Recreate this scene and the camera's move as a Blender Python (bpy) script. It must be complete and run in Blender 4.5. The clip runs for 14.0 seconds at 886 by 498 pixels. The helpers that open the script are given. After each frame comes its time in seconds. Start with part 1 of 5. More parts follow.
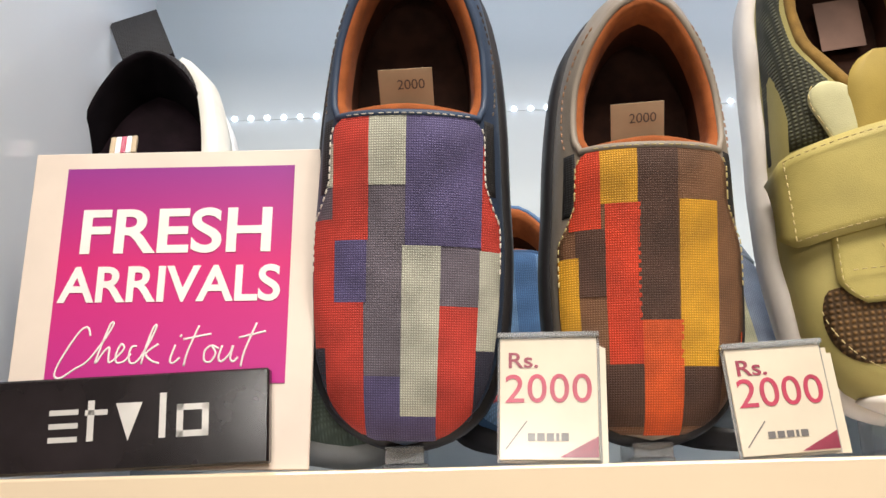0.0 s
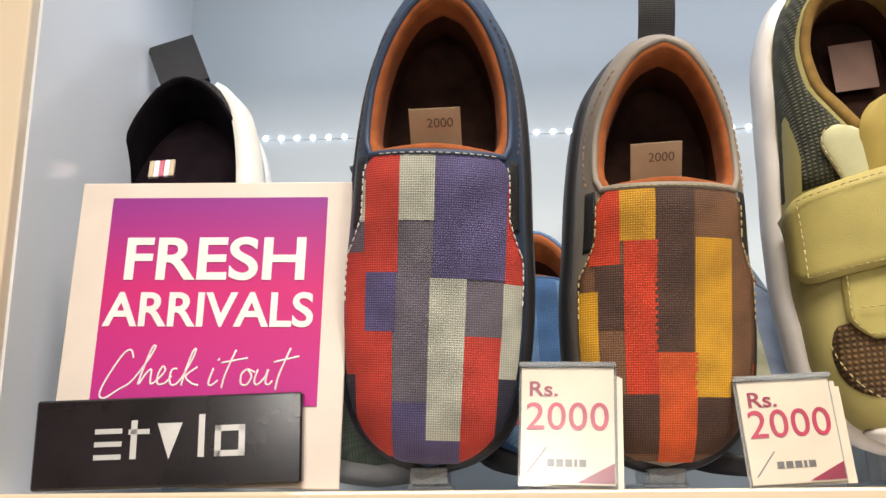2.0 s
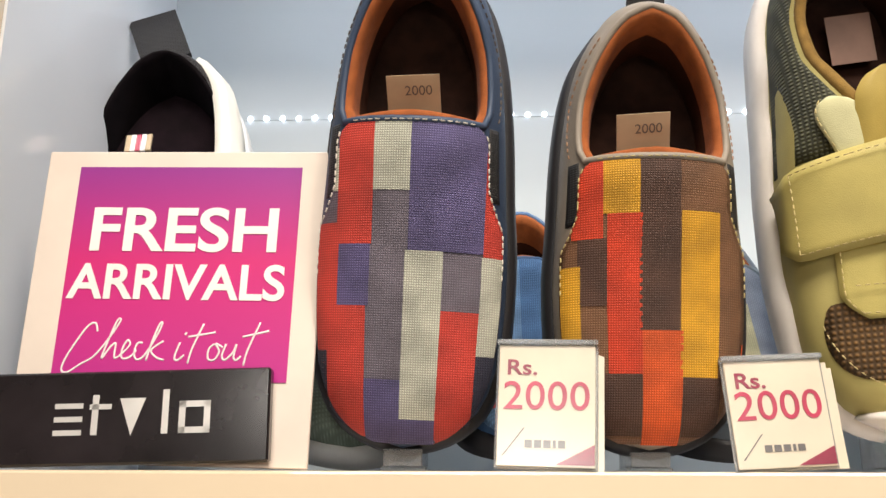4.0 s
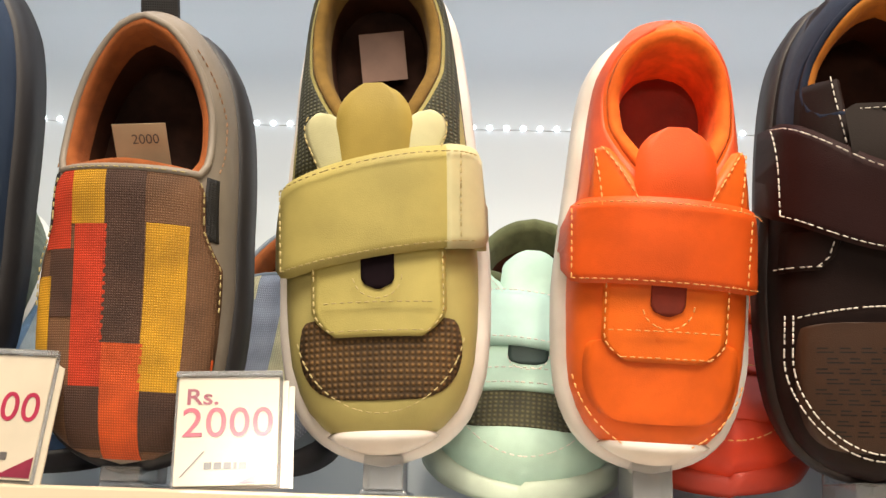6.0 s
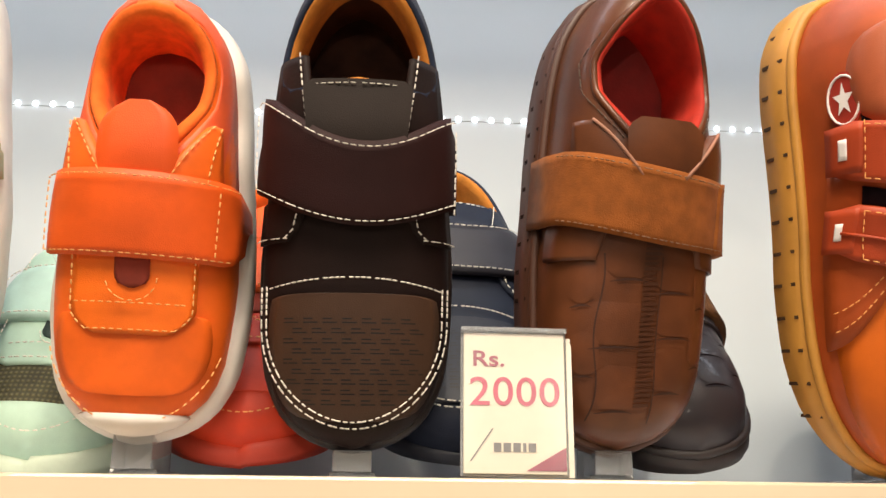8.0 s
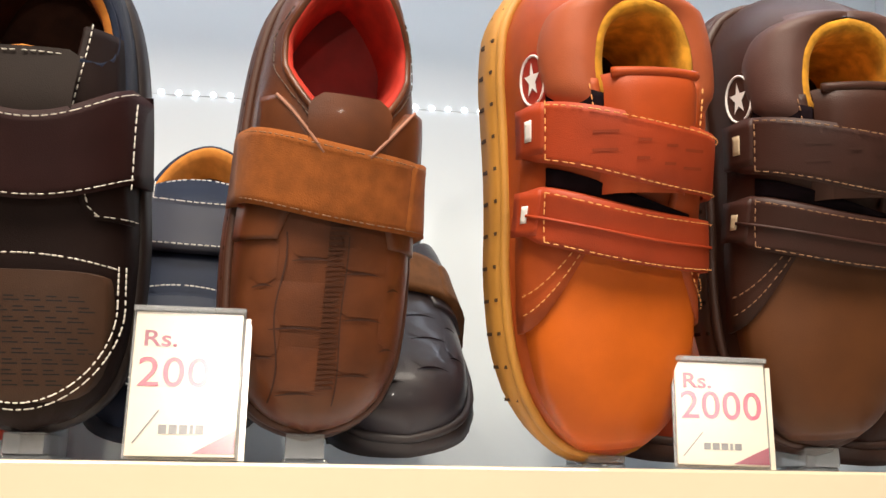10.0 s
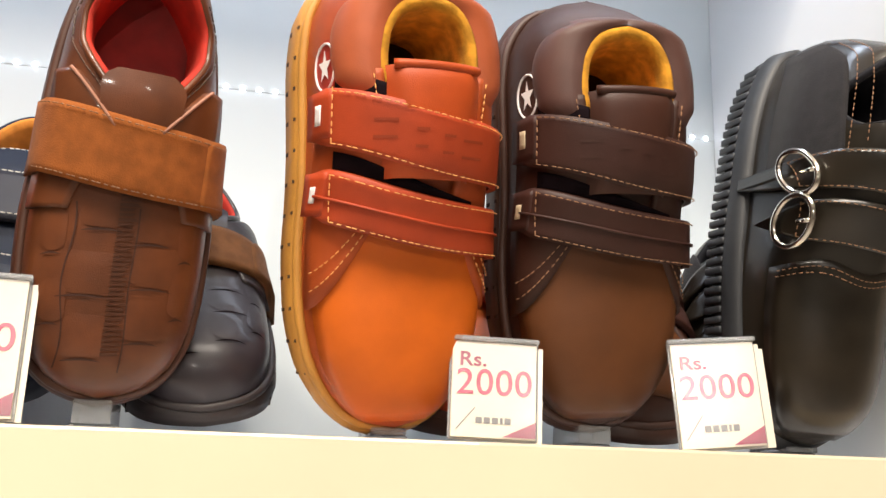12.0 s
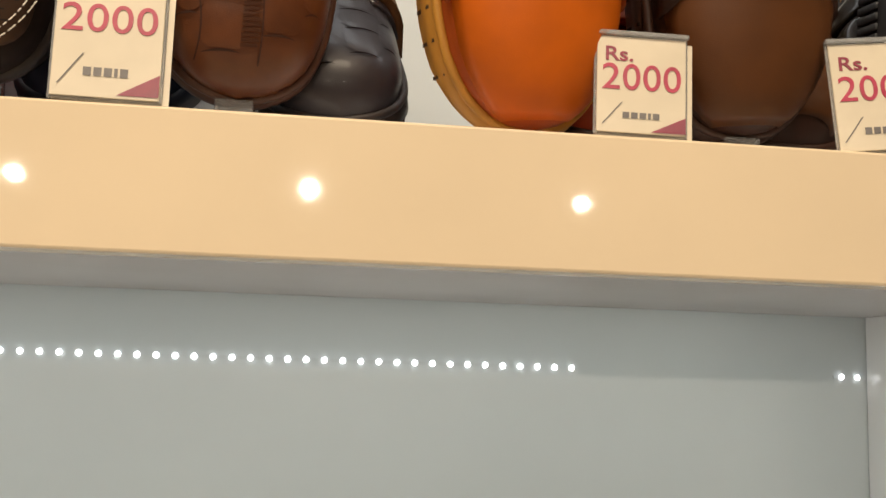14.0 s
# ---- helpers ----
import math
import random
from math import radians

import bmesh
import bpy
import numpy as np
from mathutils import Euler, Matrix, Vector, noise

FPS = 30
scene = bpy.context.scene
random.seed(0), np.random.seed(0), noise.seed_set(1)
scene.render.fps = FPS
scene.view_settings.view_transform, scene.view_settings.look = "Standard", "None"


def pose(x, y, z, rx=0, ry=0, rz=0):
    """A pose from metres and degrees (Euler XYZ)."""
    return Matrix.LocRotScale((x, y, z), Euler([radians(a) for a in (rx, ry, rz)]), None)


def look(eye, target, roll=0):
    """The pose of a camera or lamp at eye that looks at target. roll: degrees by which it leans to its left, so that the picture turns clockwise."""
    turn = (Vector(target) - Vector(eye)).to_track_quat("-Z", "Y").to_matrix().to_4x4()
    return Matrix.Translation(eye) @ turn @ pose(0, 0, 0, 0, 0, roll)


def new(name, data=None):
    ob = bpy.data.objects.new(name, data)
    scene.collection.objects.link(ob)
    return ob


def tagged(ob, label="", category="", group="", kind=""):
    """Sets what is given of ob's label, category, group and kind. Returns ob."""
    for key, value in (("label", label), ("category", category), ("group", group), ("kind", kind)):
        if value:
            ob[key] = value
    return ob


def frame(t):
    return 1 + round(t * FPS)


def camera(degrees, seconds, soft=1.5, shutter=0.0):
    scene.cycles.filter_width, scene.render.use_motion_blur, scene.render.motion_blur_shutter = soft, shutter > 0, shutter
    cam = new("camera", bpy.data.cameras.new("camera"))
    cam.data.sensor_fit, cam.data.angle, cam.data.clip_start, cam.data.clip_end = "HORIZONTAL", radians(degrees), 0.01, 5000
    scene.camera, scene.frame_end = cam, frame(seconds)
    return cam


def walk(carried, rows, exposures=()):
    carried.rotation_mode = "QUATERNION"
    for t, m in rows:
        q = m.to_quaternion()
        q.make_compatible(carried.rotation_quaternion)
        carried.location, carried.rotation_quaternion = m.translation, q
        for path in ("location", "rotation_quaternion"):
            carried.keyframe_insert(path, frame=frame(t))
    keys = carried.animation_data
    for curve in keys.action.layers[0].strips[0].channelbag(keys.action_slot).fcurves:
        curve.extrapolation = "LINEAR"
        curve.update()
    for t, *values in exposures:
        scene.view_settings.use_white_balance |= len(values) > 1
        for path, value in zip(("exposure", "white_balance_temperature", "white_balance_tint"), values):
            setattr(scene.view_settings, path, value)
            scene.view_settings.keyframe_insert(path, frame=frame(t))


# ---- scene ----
cam = camera(50, 14.0)
PATH = [
    (0, (0.0207, -0.3493, -0.0105), (-0.0309, 1.5841, 0.4989), -1.49),
    (0.5, (0.0262, -0.3600, -0.0056), (-0.0319, 1.5656, 0.5317), -0.32),
    (1, (0.0155, -0.3625, -0.0057), (-0.0482, 1.5634, 0.5301), 0.23),
    (1.5, (0.0191, -0.3680, -0.0000), (-0.0631, 1.5632, 0.5137), -0.92),
    (2, (0.0184, -0.3705, -0.0012), (-0.0710, 1.5634, 0.5007), -0.45),
    (2.2, (0.0174, -0.3692, -0.0067), (-0.0736, 1.5641, 0.4973), -0.67),
    (4.5, (0.0403, -0.3430, -0.0095), (-0.0488, 1.5887, 0.5008), 0.73),
    (5, (0.0960, -0.3345, -0.0040), (0.1000, 1.6060, 0.4802), 0.90),
    (5.5, (0.1728, -0.3372, -0.0035), (0.0966, 1.5796, 0.5624), 2.17),
    (6, (0.2191, -0.3435, -0.0025), (0.1627, 1.5860, 0.5209), 1.87),
    (6.5, (0.2748, -0.3545, -0.0013), (0.2041, 1.5642, 0.5588), 1.49),
    (7, (0.3159, -0.3549, -0.0030), (0.3342, 1.5728, 0.5299), 1.34),
    (7.5, (0.3508, -0.3517, -0.0052), (0.4394, 1.5744, 0.5260), 1.08),
    (8, (0.3806, -0.3486, -0.0080), (0.5115, 1.5793, 0.5079), 0.63),
    (8.5, (0.4175, -0.3458, -0.0103), (0.5980, 1.5805, 0.4964), 0.25),
    (9, (0.4429, -0.3459, -0.0100), (0.6568, 1.5691, 0.5258), 0.28),
    (11.3, (0.5078, -0.3633, -0.0059), (0.8219, 1.5648, 0.4225), 2.18),
    (11.5, (0.5101, -0.3663, -0.0157), (0.8563, 1.5438, 0.4653), 2.11),
    (12, (0.5250, -0.3741, -0.0158), (0.9493, 1.5210, 0.4623), 1.67),
    (12.5, (0.5369, -0.3757, -0.0164), (1.0158, 1.5032, 0.4740), 1.17),
    (13, (0.5362, -0.3663, -0.0389), (0.9547, 1.5403, 0.3967), 1.24),
    (13.3, (0.5262, -0.3564, -0.0696), (0.8341, 1.5709, 0.3672), 1.14),
    (13.5, (0.5196, -0.3483, -0.0764), (0.8559, 1.5862, 0.3039), 1.16),
    (13.6, (0.5285, -0.3513, -0.0807), (0.7942, 1.5997, 0.2696), 1.36),
    (13.8, (0.5196, -0.3497, -0.0874), (0.7748, 1.6131, 0.1996), 1.76),
    (14, (0.5091, -0.3449, -0.0901), (0.7750, 1.6218, 0.1574), 1.75),
]
EXPOSURES = [(0, 0.12, 5600, 10), (2.2, 0.10, 5600, 10), (5, 0.20, 5850, 10), (7, 0.10, 6150, 10), (9.2, 0.22, 5950, 10), (11.3, 0.40, 5800, 10), (13.05, 0.46, 5750, 10), (13.5, -0.25, 6400, 10), (14, -0.22, 6700, 10)]
walk(cam, [(t, look(eye, target, roll)) for t, eye, target, roll in PATH], EXPOSURES)

# ---- world and light ----
def build_world():
    w = bpy.data.worlds.new("shop_world")
    scene.world = w
    w.use_nodes = True
    bg = w.node_tree.nodes["Background"]
    bg.inputs[0].default_value = (0.75, 0.82, 0.95, 1)
    bg.inputs[1].default_value = 0.25


def lamp(name, kind, m, energy, color, **kw):
    d = bpy.data.lights.new(name, kind)
    d.energy, d.color = energy, color
    if kind == "AREA":
        d.shape = "RECTANGLE"
        d.size, d.size_y = kw["size"]
    if kind == "SPOT":
        d.spot_size, d.spot_blend, d.shadow_soft_size = radians(kw["cone"]), 0.5, kw["soft"]
    ob = new(name, d)
    ob.matrix_world = m
    return ob


build_world()
# broad warm fill, added unseen above and ahead to brighten the shelf
lamp("front_fill_light", "AREA", look((0.35, -1.3, 1.45), (0.35, 0.0, 0.1)), 45, (1.0, 0.84, 0.64), size=(1.6, 0.5))
for lamp_x, watts in ((-1.42, 60), (0.45, 150), (2.32, 40)):
    lamp("ceiling_spot_light", "SPOT", look((lamp_x, -5.93, 1.06), (0.40, 0.0, 0.10)), watts, (1.0, 0.86, 0.68), cone=40, soft=0.03)
lamp("ceiling_spot_light", "SPOT", look((0.42, -0.85, 1.35), (0.55, 0.02, 0.06)), 30, (1.0, 0.84, 0.62), cone=60, soft=0.03)
lamp("ceiling_spot_light", "SPOT", look((-0.15, -0.95, 1.35), (0.70, 0.05, 0.06)), 20, (1.0, 0.84, 0.62), cone=60, soft=0.03)
# unseen area fills, added under the shelves to spread the LED strips' glow
lamp("bay_fill_light", "AREA", look((0.34, 0.04, 0.38), (0.34, 0.17, 0.0)), 0.78, (0.92, 0.96, 1.0), size=(0.98, 0.03))
lamp("bay_fill_light", "AREA", look((0.34, 0.05, -0.062), (0.34, 0.16, -0.4)), 0.68, (0.90, 1.0, 0.97), size=(0.98, 0.03))


# ---- materials ----
def mat(name, color, rough=0.5, metal=0.0, scale=60.0, vary=0.12, bump=0.15, bscale=900.0, kind="noise", coat=0.0, spec=0.5, color2=None, trans=0.0, sheen=0.0):
    m = bpy.data.materials.new(name)
    m.use_nodes = True
    t = m.node_tree
    b = t.nodes["Principled BSDF"]
    b.inputs["Roughness"].default_value = rough
    b.inputs["Metallic"].default_value = metal
    b.inputs["Specular IOR Level"].default_value = spec
    b.inputs["Coat Weight"].default_value = coat
    b.inputs["Coat Roughness"].default_value = 0.1
    b.inputs["Transmission Weight"].default_value = trans
    b.inputs["Sheen Weight"].default_value = sheen
    co = t.nodes.new("ShaderNodeTexCoord")
    n1 = t.nodes.new("ShaderNodeTexNoise")
    n1.inputs["Scale"].default_value = scale
    n1.inputs["Detail"].default_value = 5
    t.links.new(co.outputs["Object"], n1.inputs["Vector"])
    mix = t.nodes.new("ShaderNodeMix")
    mix.data_type = "RGBA"
    c2 = color2 or tuple(c * (1 - 2.2 * vary) for c in color)
    c1 = color if color2 else tuple(min(1.0, c * (1 + 1.2 * vary)) for c in color)
    mix.inputs[6].default_value = (*c1, 1)
    mix.inputs[7].default_value = (*c2, 1)
    ramp = t.nodes.new("ShaderNodeMapRange")
    ramp.inputs[1].default_value, ramp.inputs[2].default_value = 0.35, 0.65
    t.links.new(n1.outputs["Fac"], ramp.inputs[0])
    t.links.new(ramp.outputs[0], mix.inputs[0])
    out = mix.outputs[2]
    height = None
    if kind == "noise":
        n2 = t.nodes.new("ShaderNodeTexNoise")
        n2.inputs["Scale"].default_value = bscale
        n2.inputs["Detail"].default_value = 4
        t.links.new(co.outputs["Object"], n2.inputs["Vector"])
        height = n2.outputs["Fac"]
    elif kind == "leather":
        n2 = t.nodes.new("ShaderNodeTexVoronoi")
        n2.inputs["Scale"].default_value = bscale
        t.links.new(co.outputs["Object"], n2.inputs["Vector"])
        height = n2.outputs["Distance"]
    elif kind in ("weave", "mesh"):
        xs = []
        for axis in ("X", "Y"):
            wv = t.nodes.new("ShaderNodeTexWave")
            wv.bands_direction = axis
            wv.inputs["Scale"].default_value = bscale
            wv.inputs["Distortion"].default_value = 0.6
            wv.inputs["Detail"].default_value = 1.0
            wv.inputs["Detail Scale"].default_value = 2.0
            t.links.new(co.outputs["Object"], wv.inputs["Vector"])
            xs.append(wv)
        mul = t.nodes.new("ShaderNodeMath")
        mul.operation = "MULTIPLY"
        t.links.new(xs[0].outputs["Fac"], mul.inputs[0])
        t.links.new(xs[1].outputs["Fac"], mul.inputs[1])
        height = mul.outputs[0]
        m3 = t.nodes.new("ShaderNodeMix")
        m3.data_type = "RGBA"
        k = 0.36 if kind == "mesh" else 0.74
        m3.inputs[6].default_value = (k, k, k, 1)
        m3.inputs[7].default_value = (1.25, 1.25, 1.25, 1)
        t.links.new(height, m3.inputs[0])
        m4 = t.nodes.new("ShaderNodeMix")
        m4.data_type, m4.blend_type = "RGBA", "MULTIPLY"
        m4.inputs[0].default_value = 1.0
        t.links.new(out, m4.inputs[6])
        t.links.new(m3.outputs[2], m4.inputs[7])
        out = m4.outputs[2]
    t.links.new(out, b.inputs["Base Color"])
    if height is not None and bump > 0:
        bp = t.nodes.new("ShaderNodeBump")
        bp.inputs["Strength"].default_value = bump
        bp.inputs["Distance"].default_value = 0.0006
        t.links.new(height, bp.inputs["Height"])
        t.links.new(bp.outputs[0], b.inputs["Normal"])
    return m


def glow(name, color, strength):
    m = bpy.data.materials.new(name)
    m.use_nodes = True
    b = m.node_tree.nodes["Principled BSDF"]
    b.inputs["Base Color"].default_value = (*color, 1)
    b.inputs["Emission Color"].default_value = (*color, 1)
    b.inputs["Emission Strength"].default_value = strength
    return m


def srgb(r, g, b):
    return tuple(((c / 255 + 0.055) / 1.055) ** 2.4 if c > 10 else c / 255 / 12.92 for c in (r, g, b))


M = {}
# side panels are paler than the back: light falling on them is in the colour
M["side_panel"] = mat("lit_laminate", (0.80, 0.81, 0.83), 0.12, scale=3, vary=0.03, bump=0.02, bscale=60, spec=0.5)
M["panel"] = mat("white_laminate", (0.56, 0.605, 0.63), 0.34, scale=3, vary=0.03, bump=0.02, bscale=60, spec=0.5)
M["deck"] = mat("white_gloss_deck", (0.8, 0.8, 0.82), 0.15, scale=4, vary=0.03, bump=0.02, bscale=60)
M["cream"] = mat("cream_laminate", (0.76, 0.63, 0.46), 0.03, scale=5, vary=0.025, bump=0.02, bscale=50)
# greyer than the white deck: shade below the shelf is put into the colour
M["under"] = mat("shaded_underside", (0.4, 0.4, 0.42), 0.4, scale=8, vary=0.05, bump=0.03, bscale=200)
M["room"] = mat("shop_plaster", (0.74, 0.70, 0.65), 0.7, scale=2, vary=0.06, bump=0.05, bscale=80)
M["led"] = glow("led_white", (1.0, 1.0, 1.0), 6.0)
M["spot"] = glow("lamp_face", (1.0, 0.9, 0.75), 60.0)
M["acrylic"] = mat("clear_acrylic", (0.86, 0.88, 0.9), 0.08, scale=20, vary=0.02, bump=0.0, trans=0.75)
M["card"] = mat("cream_card", (0.80, 0.71, 0.56), 0.32, scale=40, vary=0.03, bump=0.0, coat=1.0)
M["board"] = mat("sign_board", (0.78, 0.68, 0.60), 0.4, scale=30, vary=0.03, bump=0.03, bscale=400)
# kraft paper darkened to carry the shade inside the sneaker's opening
M["label_shaded"] = mat("shaded_kraft_label", srgb(112, 86, 74), 0.7, scale=60, vary=0.08, bump=0.05)
M["maroon"] = mat("maroon_ink", srgb(150, 35, 70), 0.4, scale=90, vary=0.08, bump=0)
M["crimson"] = mat("crimson_ink", srgb(190, 44, 84), 0.4, scale=90, vary=0.08, bump=0)
M["greyink"] = mat("grey_ink", srgb(110, 105, 105), 0.5, scale=90, vary=0.08, bump=0)
M["whiteink"] = mat("white_ink", (0.88, 0.84, 0.82), 0.45, scale=60, vary=0.03, bump=0)
M["blackpl"] = mat("black_gloss_plastic", (0.018, 0.014, 0.016), 0.18, scale=25, vary=0.3, bump=0.05, bscale=300)
M["silver"] = mat("silver_lettering", (0.72, 0.7, 0.68), 0.35, metal=0.3, scale=60, vary=0.05, bump=0)
M["nickel"] = mat("polished_nickel", (0.82, 0.78, 0.7), 0.14, metal=1.0, scale=40, vary=0.05, bump=0.02)
M["tag"] = mat("kraft_tag", (0.54, 0.42, 0.27), 0.6, scale=60, vary=0.06, bump=0.05)
# near-black brown: the shade deep inside the shoes is put into this colour
M["dark_in"] = mat("shade_brown", (0.024, 0.010, 0.006), 0.9, scale=90, vary=0.2, bump=0.2, bscale=700, spec=0.15)
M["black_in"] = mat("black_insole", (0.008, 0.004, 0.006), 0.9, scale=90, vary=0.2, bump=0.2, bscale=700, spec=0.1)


# the cards and their print lie behind one glossy sleeve
for key in ("card", "crimson", "maroon", "greyink"):
    bsdf = M[key].node_tree.nodes["Principled BSDF"]
    bsdf.inputs["Coat Weight"].default_value = 1.0
    bsdf.inputs["Coat Roughness"].default_value = 0.22
    bsdf.inputs["Coat IOR"].default_value = 2.4


def leather(name, c, rough=0.42, **kw):
    return mat(name, c, rough + 0.06, spec=kw.pop("spec", 0.38), scale=kw.pop("scale", 45), vary=kw.pop("vary", 0.06), bump=kw.pop("bump", 0.12), bscale=kw.pop("bscale", 2200), kind="leather", **kw)


def suede(name, c, **kw):
    return mat(name, c, 0.85, scale=kw.pop("scale", 160), vary=kw.pop("vary", 0.09), bump=0.35, bscale=1600, sheen=0.05, spec=0.25, **kw)


def weave(name, c, **kw):
    return mat(name, c, 0.7, scale=60, vary=kw.pop("vary", 0.12), bump=0.5, bscale=kw.pop("bscale", 340), kind="weave", **kw)


def knit(name, c, **kw):
    return mat(name, c, 0.8, scale=60, vary=0.15, bump=0.9, bscale=kw.pop("bscale", 190), kind="mesh", **kw)


def rubber(name, c, **kw):
    return mat(name, c, kw.pop("rough", 0.5), scale=40, vary=kw.pop("vary", 0.08), bump=0.12, bscale=500, **kw)


M["thread_white"] = mat("white_thread", (0.75, 0.7, 0.62), 0.7, scale=300, vary=0.1, bump=0)
M["thread_gold"] = mat("gold_thread", (0.52, 0.42, 0.18), 0.7, scale=300, vary=0.1, bump=0)
M["thread_orange"] = mat("orange_thread", (0.85, 0.40, 0.12), 0.7, scale=300, vary=0.1, bump=0)
M["thread_brown"] = mat("brown_thread", (0.30, 0.16, 0.08), 0.7, scale=300, vary=0.1, bump=0)
M["thread_dark"] = mat("dark_thread", (0.09, 0.06, 0.04), 0.7, scale=300, vary=0.1, bump=0)


# ---- mesh helpers ----
def mesh_of(name, bm, material, smooth=True):
    me = bpy.data.meshes.new(name)
    bmesh.ops.recalc_face_normals(bm, faces=bm.faces[:])
    bm.to_mesh(me)
    bm.free()
    if smooth:
        me.shade_smooth()
    me.materials.append(material)
    return me


def part(name, bm, material, parent, label="", smooth=True):
    """Links a bmesh as one mesh object under a thing or under a part."""
    ob = new(name, mesh_of(name, bm, material, smooth))
    ob.parent = parent
    if "stitching" in name or "pattern" in name:
        tagged(ob, kind="stuff")
    return tagged(ob, label) if label else ob


def thing(name, label, category, group="", m=None, kind=""):
    ob = new(name)
    ob.empty_display_size = 0.02
    if m is not None:
        ob.matrix_world = m
    return tagged(ob, label, category, group, kind)


def box(lo, hi, bevel=0.0, seg=2):
    bm = bmesh.new()
    bmesh.ops.create_cube(bm, size=1.0)
    lo, hi = Vector(lo), Vector(hi)
    for v in bm.verts:
        v.co = Vector([(lo[i] + hi[i]) / 2 + v.co[i] * (hi[i] - lo[i]) for i in range(3)])
    if bevel:
        bmesh.ops.bevel(bm, geom=bm.edges[:], offset=bevel, segments=seg, affect="EDGES", profile=0.5)
    return bm


def structure(name, bm, material, label, smooth=False):
    ob = new(name, mesh_of(name, bm, material, smooth))
    return tagged(ob, label, kind="structure")


def curve_fn(pts):
    """A smooth function through (s, value) pairs."""
    xs = np.array([p[0] for p in pts], float)
    ys = np.array([p[1] for p in pts], float)
    d = np.gradient(ys, xs)
    sl = np.diff(ys) / np.diff(xs)
    for i in range(1, len(xs) - 1):
        if sl[i - 1] * sl[i] <= 0:
            d[i] = 0
        else:
            d[i] = 2 * sl[i - 1] * sl[i] / (sl[i - 1] + sl[i])

    def f(s):
        s = min(max(s, xs[0]), xs[-1])
        i = min(max(int(np.searchsorted(xs, s)) - 1, 0), len(xs) - 2)
        h = xs[i + 1] - xs[i]
        t = (s - xs[i]) / h
        return float((1 + 2 * t) * (1 - t) ** 2 * ys[i] + t * (1 - t) ** 2 * h * d[i] + t * t * (3 - 2 * t) * ys[i + 1] + t * t * (t - 1) * h * d[i + 1])
    return f


def grid_mesh(fn, nu, nv, close_u=False):
    """A bmesh sheet from fn(u, v), u and v from 0 to 1."""
    bm = bmesh.new()
    vs = [[bm.verts.new(fn(i / nu, j / nv)) for j in range(nv + 1)] for i in range(nu if close_u else nu + 1)]
    n = len(vs)
    for i in range(n if close_u else n - 1):
        for j in range(nv):
            bm.faces.new((vs[i][j], vs[(i + 1) % n][j], vs[(i + 1) % n][j + 1], vs[i][j + 1]))
    return bm


def loft(rings, cap_start=False, cap_end=False):
    bm = bmesh.new()
    vs = [[bm.verts.new(p) for p in r] for r in rings]
    n = len(vs[0])
    for a, b in zip(vs, vs[1:]):
        for i in range(n):
            bm.faces.new((a[i], a[(i + 1) % n], b[(i + 1) % n], b[i]))
    if cap_start:
        bm.faces.new(vs[0])
    if cap_end:
        bm.faces.new(vs[-1])
    return bm


def tube(points, radius, sides=8, closed=False):
    """A round bar along a line of points."""
    pts = [Vector(p) for p in points]
    rings = []
    n = len(pts)
    side = None
    for i, p in enumerate(pts):
        t = (pts[(i + 1) % n] - pts[i - 1]) if closed else (pts[min(i + 1, n - 1)] - pts[max(i - 1, 0)])
        t.normalize()
        ref = side if side is not None else (Vector((0, 0, 1)) if abs(t.z) < 0.9 else Vector((1, 0, 0)))
        side = (ref - t * ref.dot(t)).normalized()
        up = t.cross(side)
        rings.append([p + side * math.cos(k * math.tau / sides) * radius + up * math.sin(k * math.tau / sides) * radius for k in range(sides)])
    if closed:
        rings.append(rings[0])
        bm = loft(rings)
        bmesh.ops.remove_doubles(bm, verts=bm.verts[:], dist=1e-7)
        return bm
    return loft(rings, True, True)


def text_mesh(body, size, depth=0.0, shear=0.0, offset=0.0):
    cu = bpy.data.curves.new("lettering", "FONT")
    cu.body, cu.size, cu.extrude, cu.shear, cu.offset = body, size, depth, shear, offset
    cu.align_x, cu.align_y = "CENTER", "CENTER"
    ob = bpy.data.objects.new("lettering", cu)
    scene.collection.objects.link(ob)
    dg = bpy.context.evaluated_depsgraph_get()
    me = bpy.data.meshes.new_from_object(ob.evaluated_get(dg))
    bpy.data.objects.remove(ob)
    return me


def lettering(name, body, size, material, parent, x, z, y, width=None, shear=0.0, bold=0.0, label=""):
    """Flat letters that stand on a panel facing -y, centred at x, z."""
    me = text_mesh(body, size, 0.00012, shear, bold)
    xs = [v.co.x for v in me.vertices]
    zs = [v.co.y for v in me.vertices]
    k = width / (max(xs) - min(xs)) if width else 1.0
    cx, cz = (max(xs) + min(xs)) / 2, (max(zs) + min(zs)) / 2
    for v in me.vertices:
        v.co = Vector((x + (v.co.x - cx) * k, y - v.co.z, z + (v.co.y - cz)))
    me.materials.clear()
    me.materials.append(material)
    ob = new(name, me)
    ob.parent = parent
    return tagged(ob, label) if label else ob


# ---- shelf unit ----
XL, XR, D = -0.178, 0.851, 0.208
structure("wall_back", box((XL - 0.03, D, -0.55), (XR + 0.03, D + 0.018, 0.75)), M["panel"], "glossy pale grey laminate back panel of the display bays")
structure("wall_left", box((XL - 0.024, 0.006, -0.55), (XL, D - 0.001, 0.75)), M["side_panel"], "glossy pale laminate side panel of the shelf unit")
structure("wall_right", box((XR, 0.006, -0.55), (XR + 0.024, D - 0.001, 0.75)), M["side_panel"], "glossy pale laminate side panel of the shelf unit")
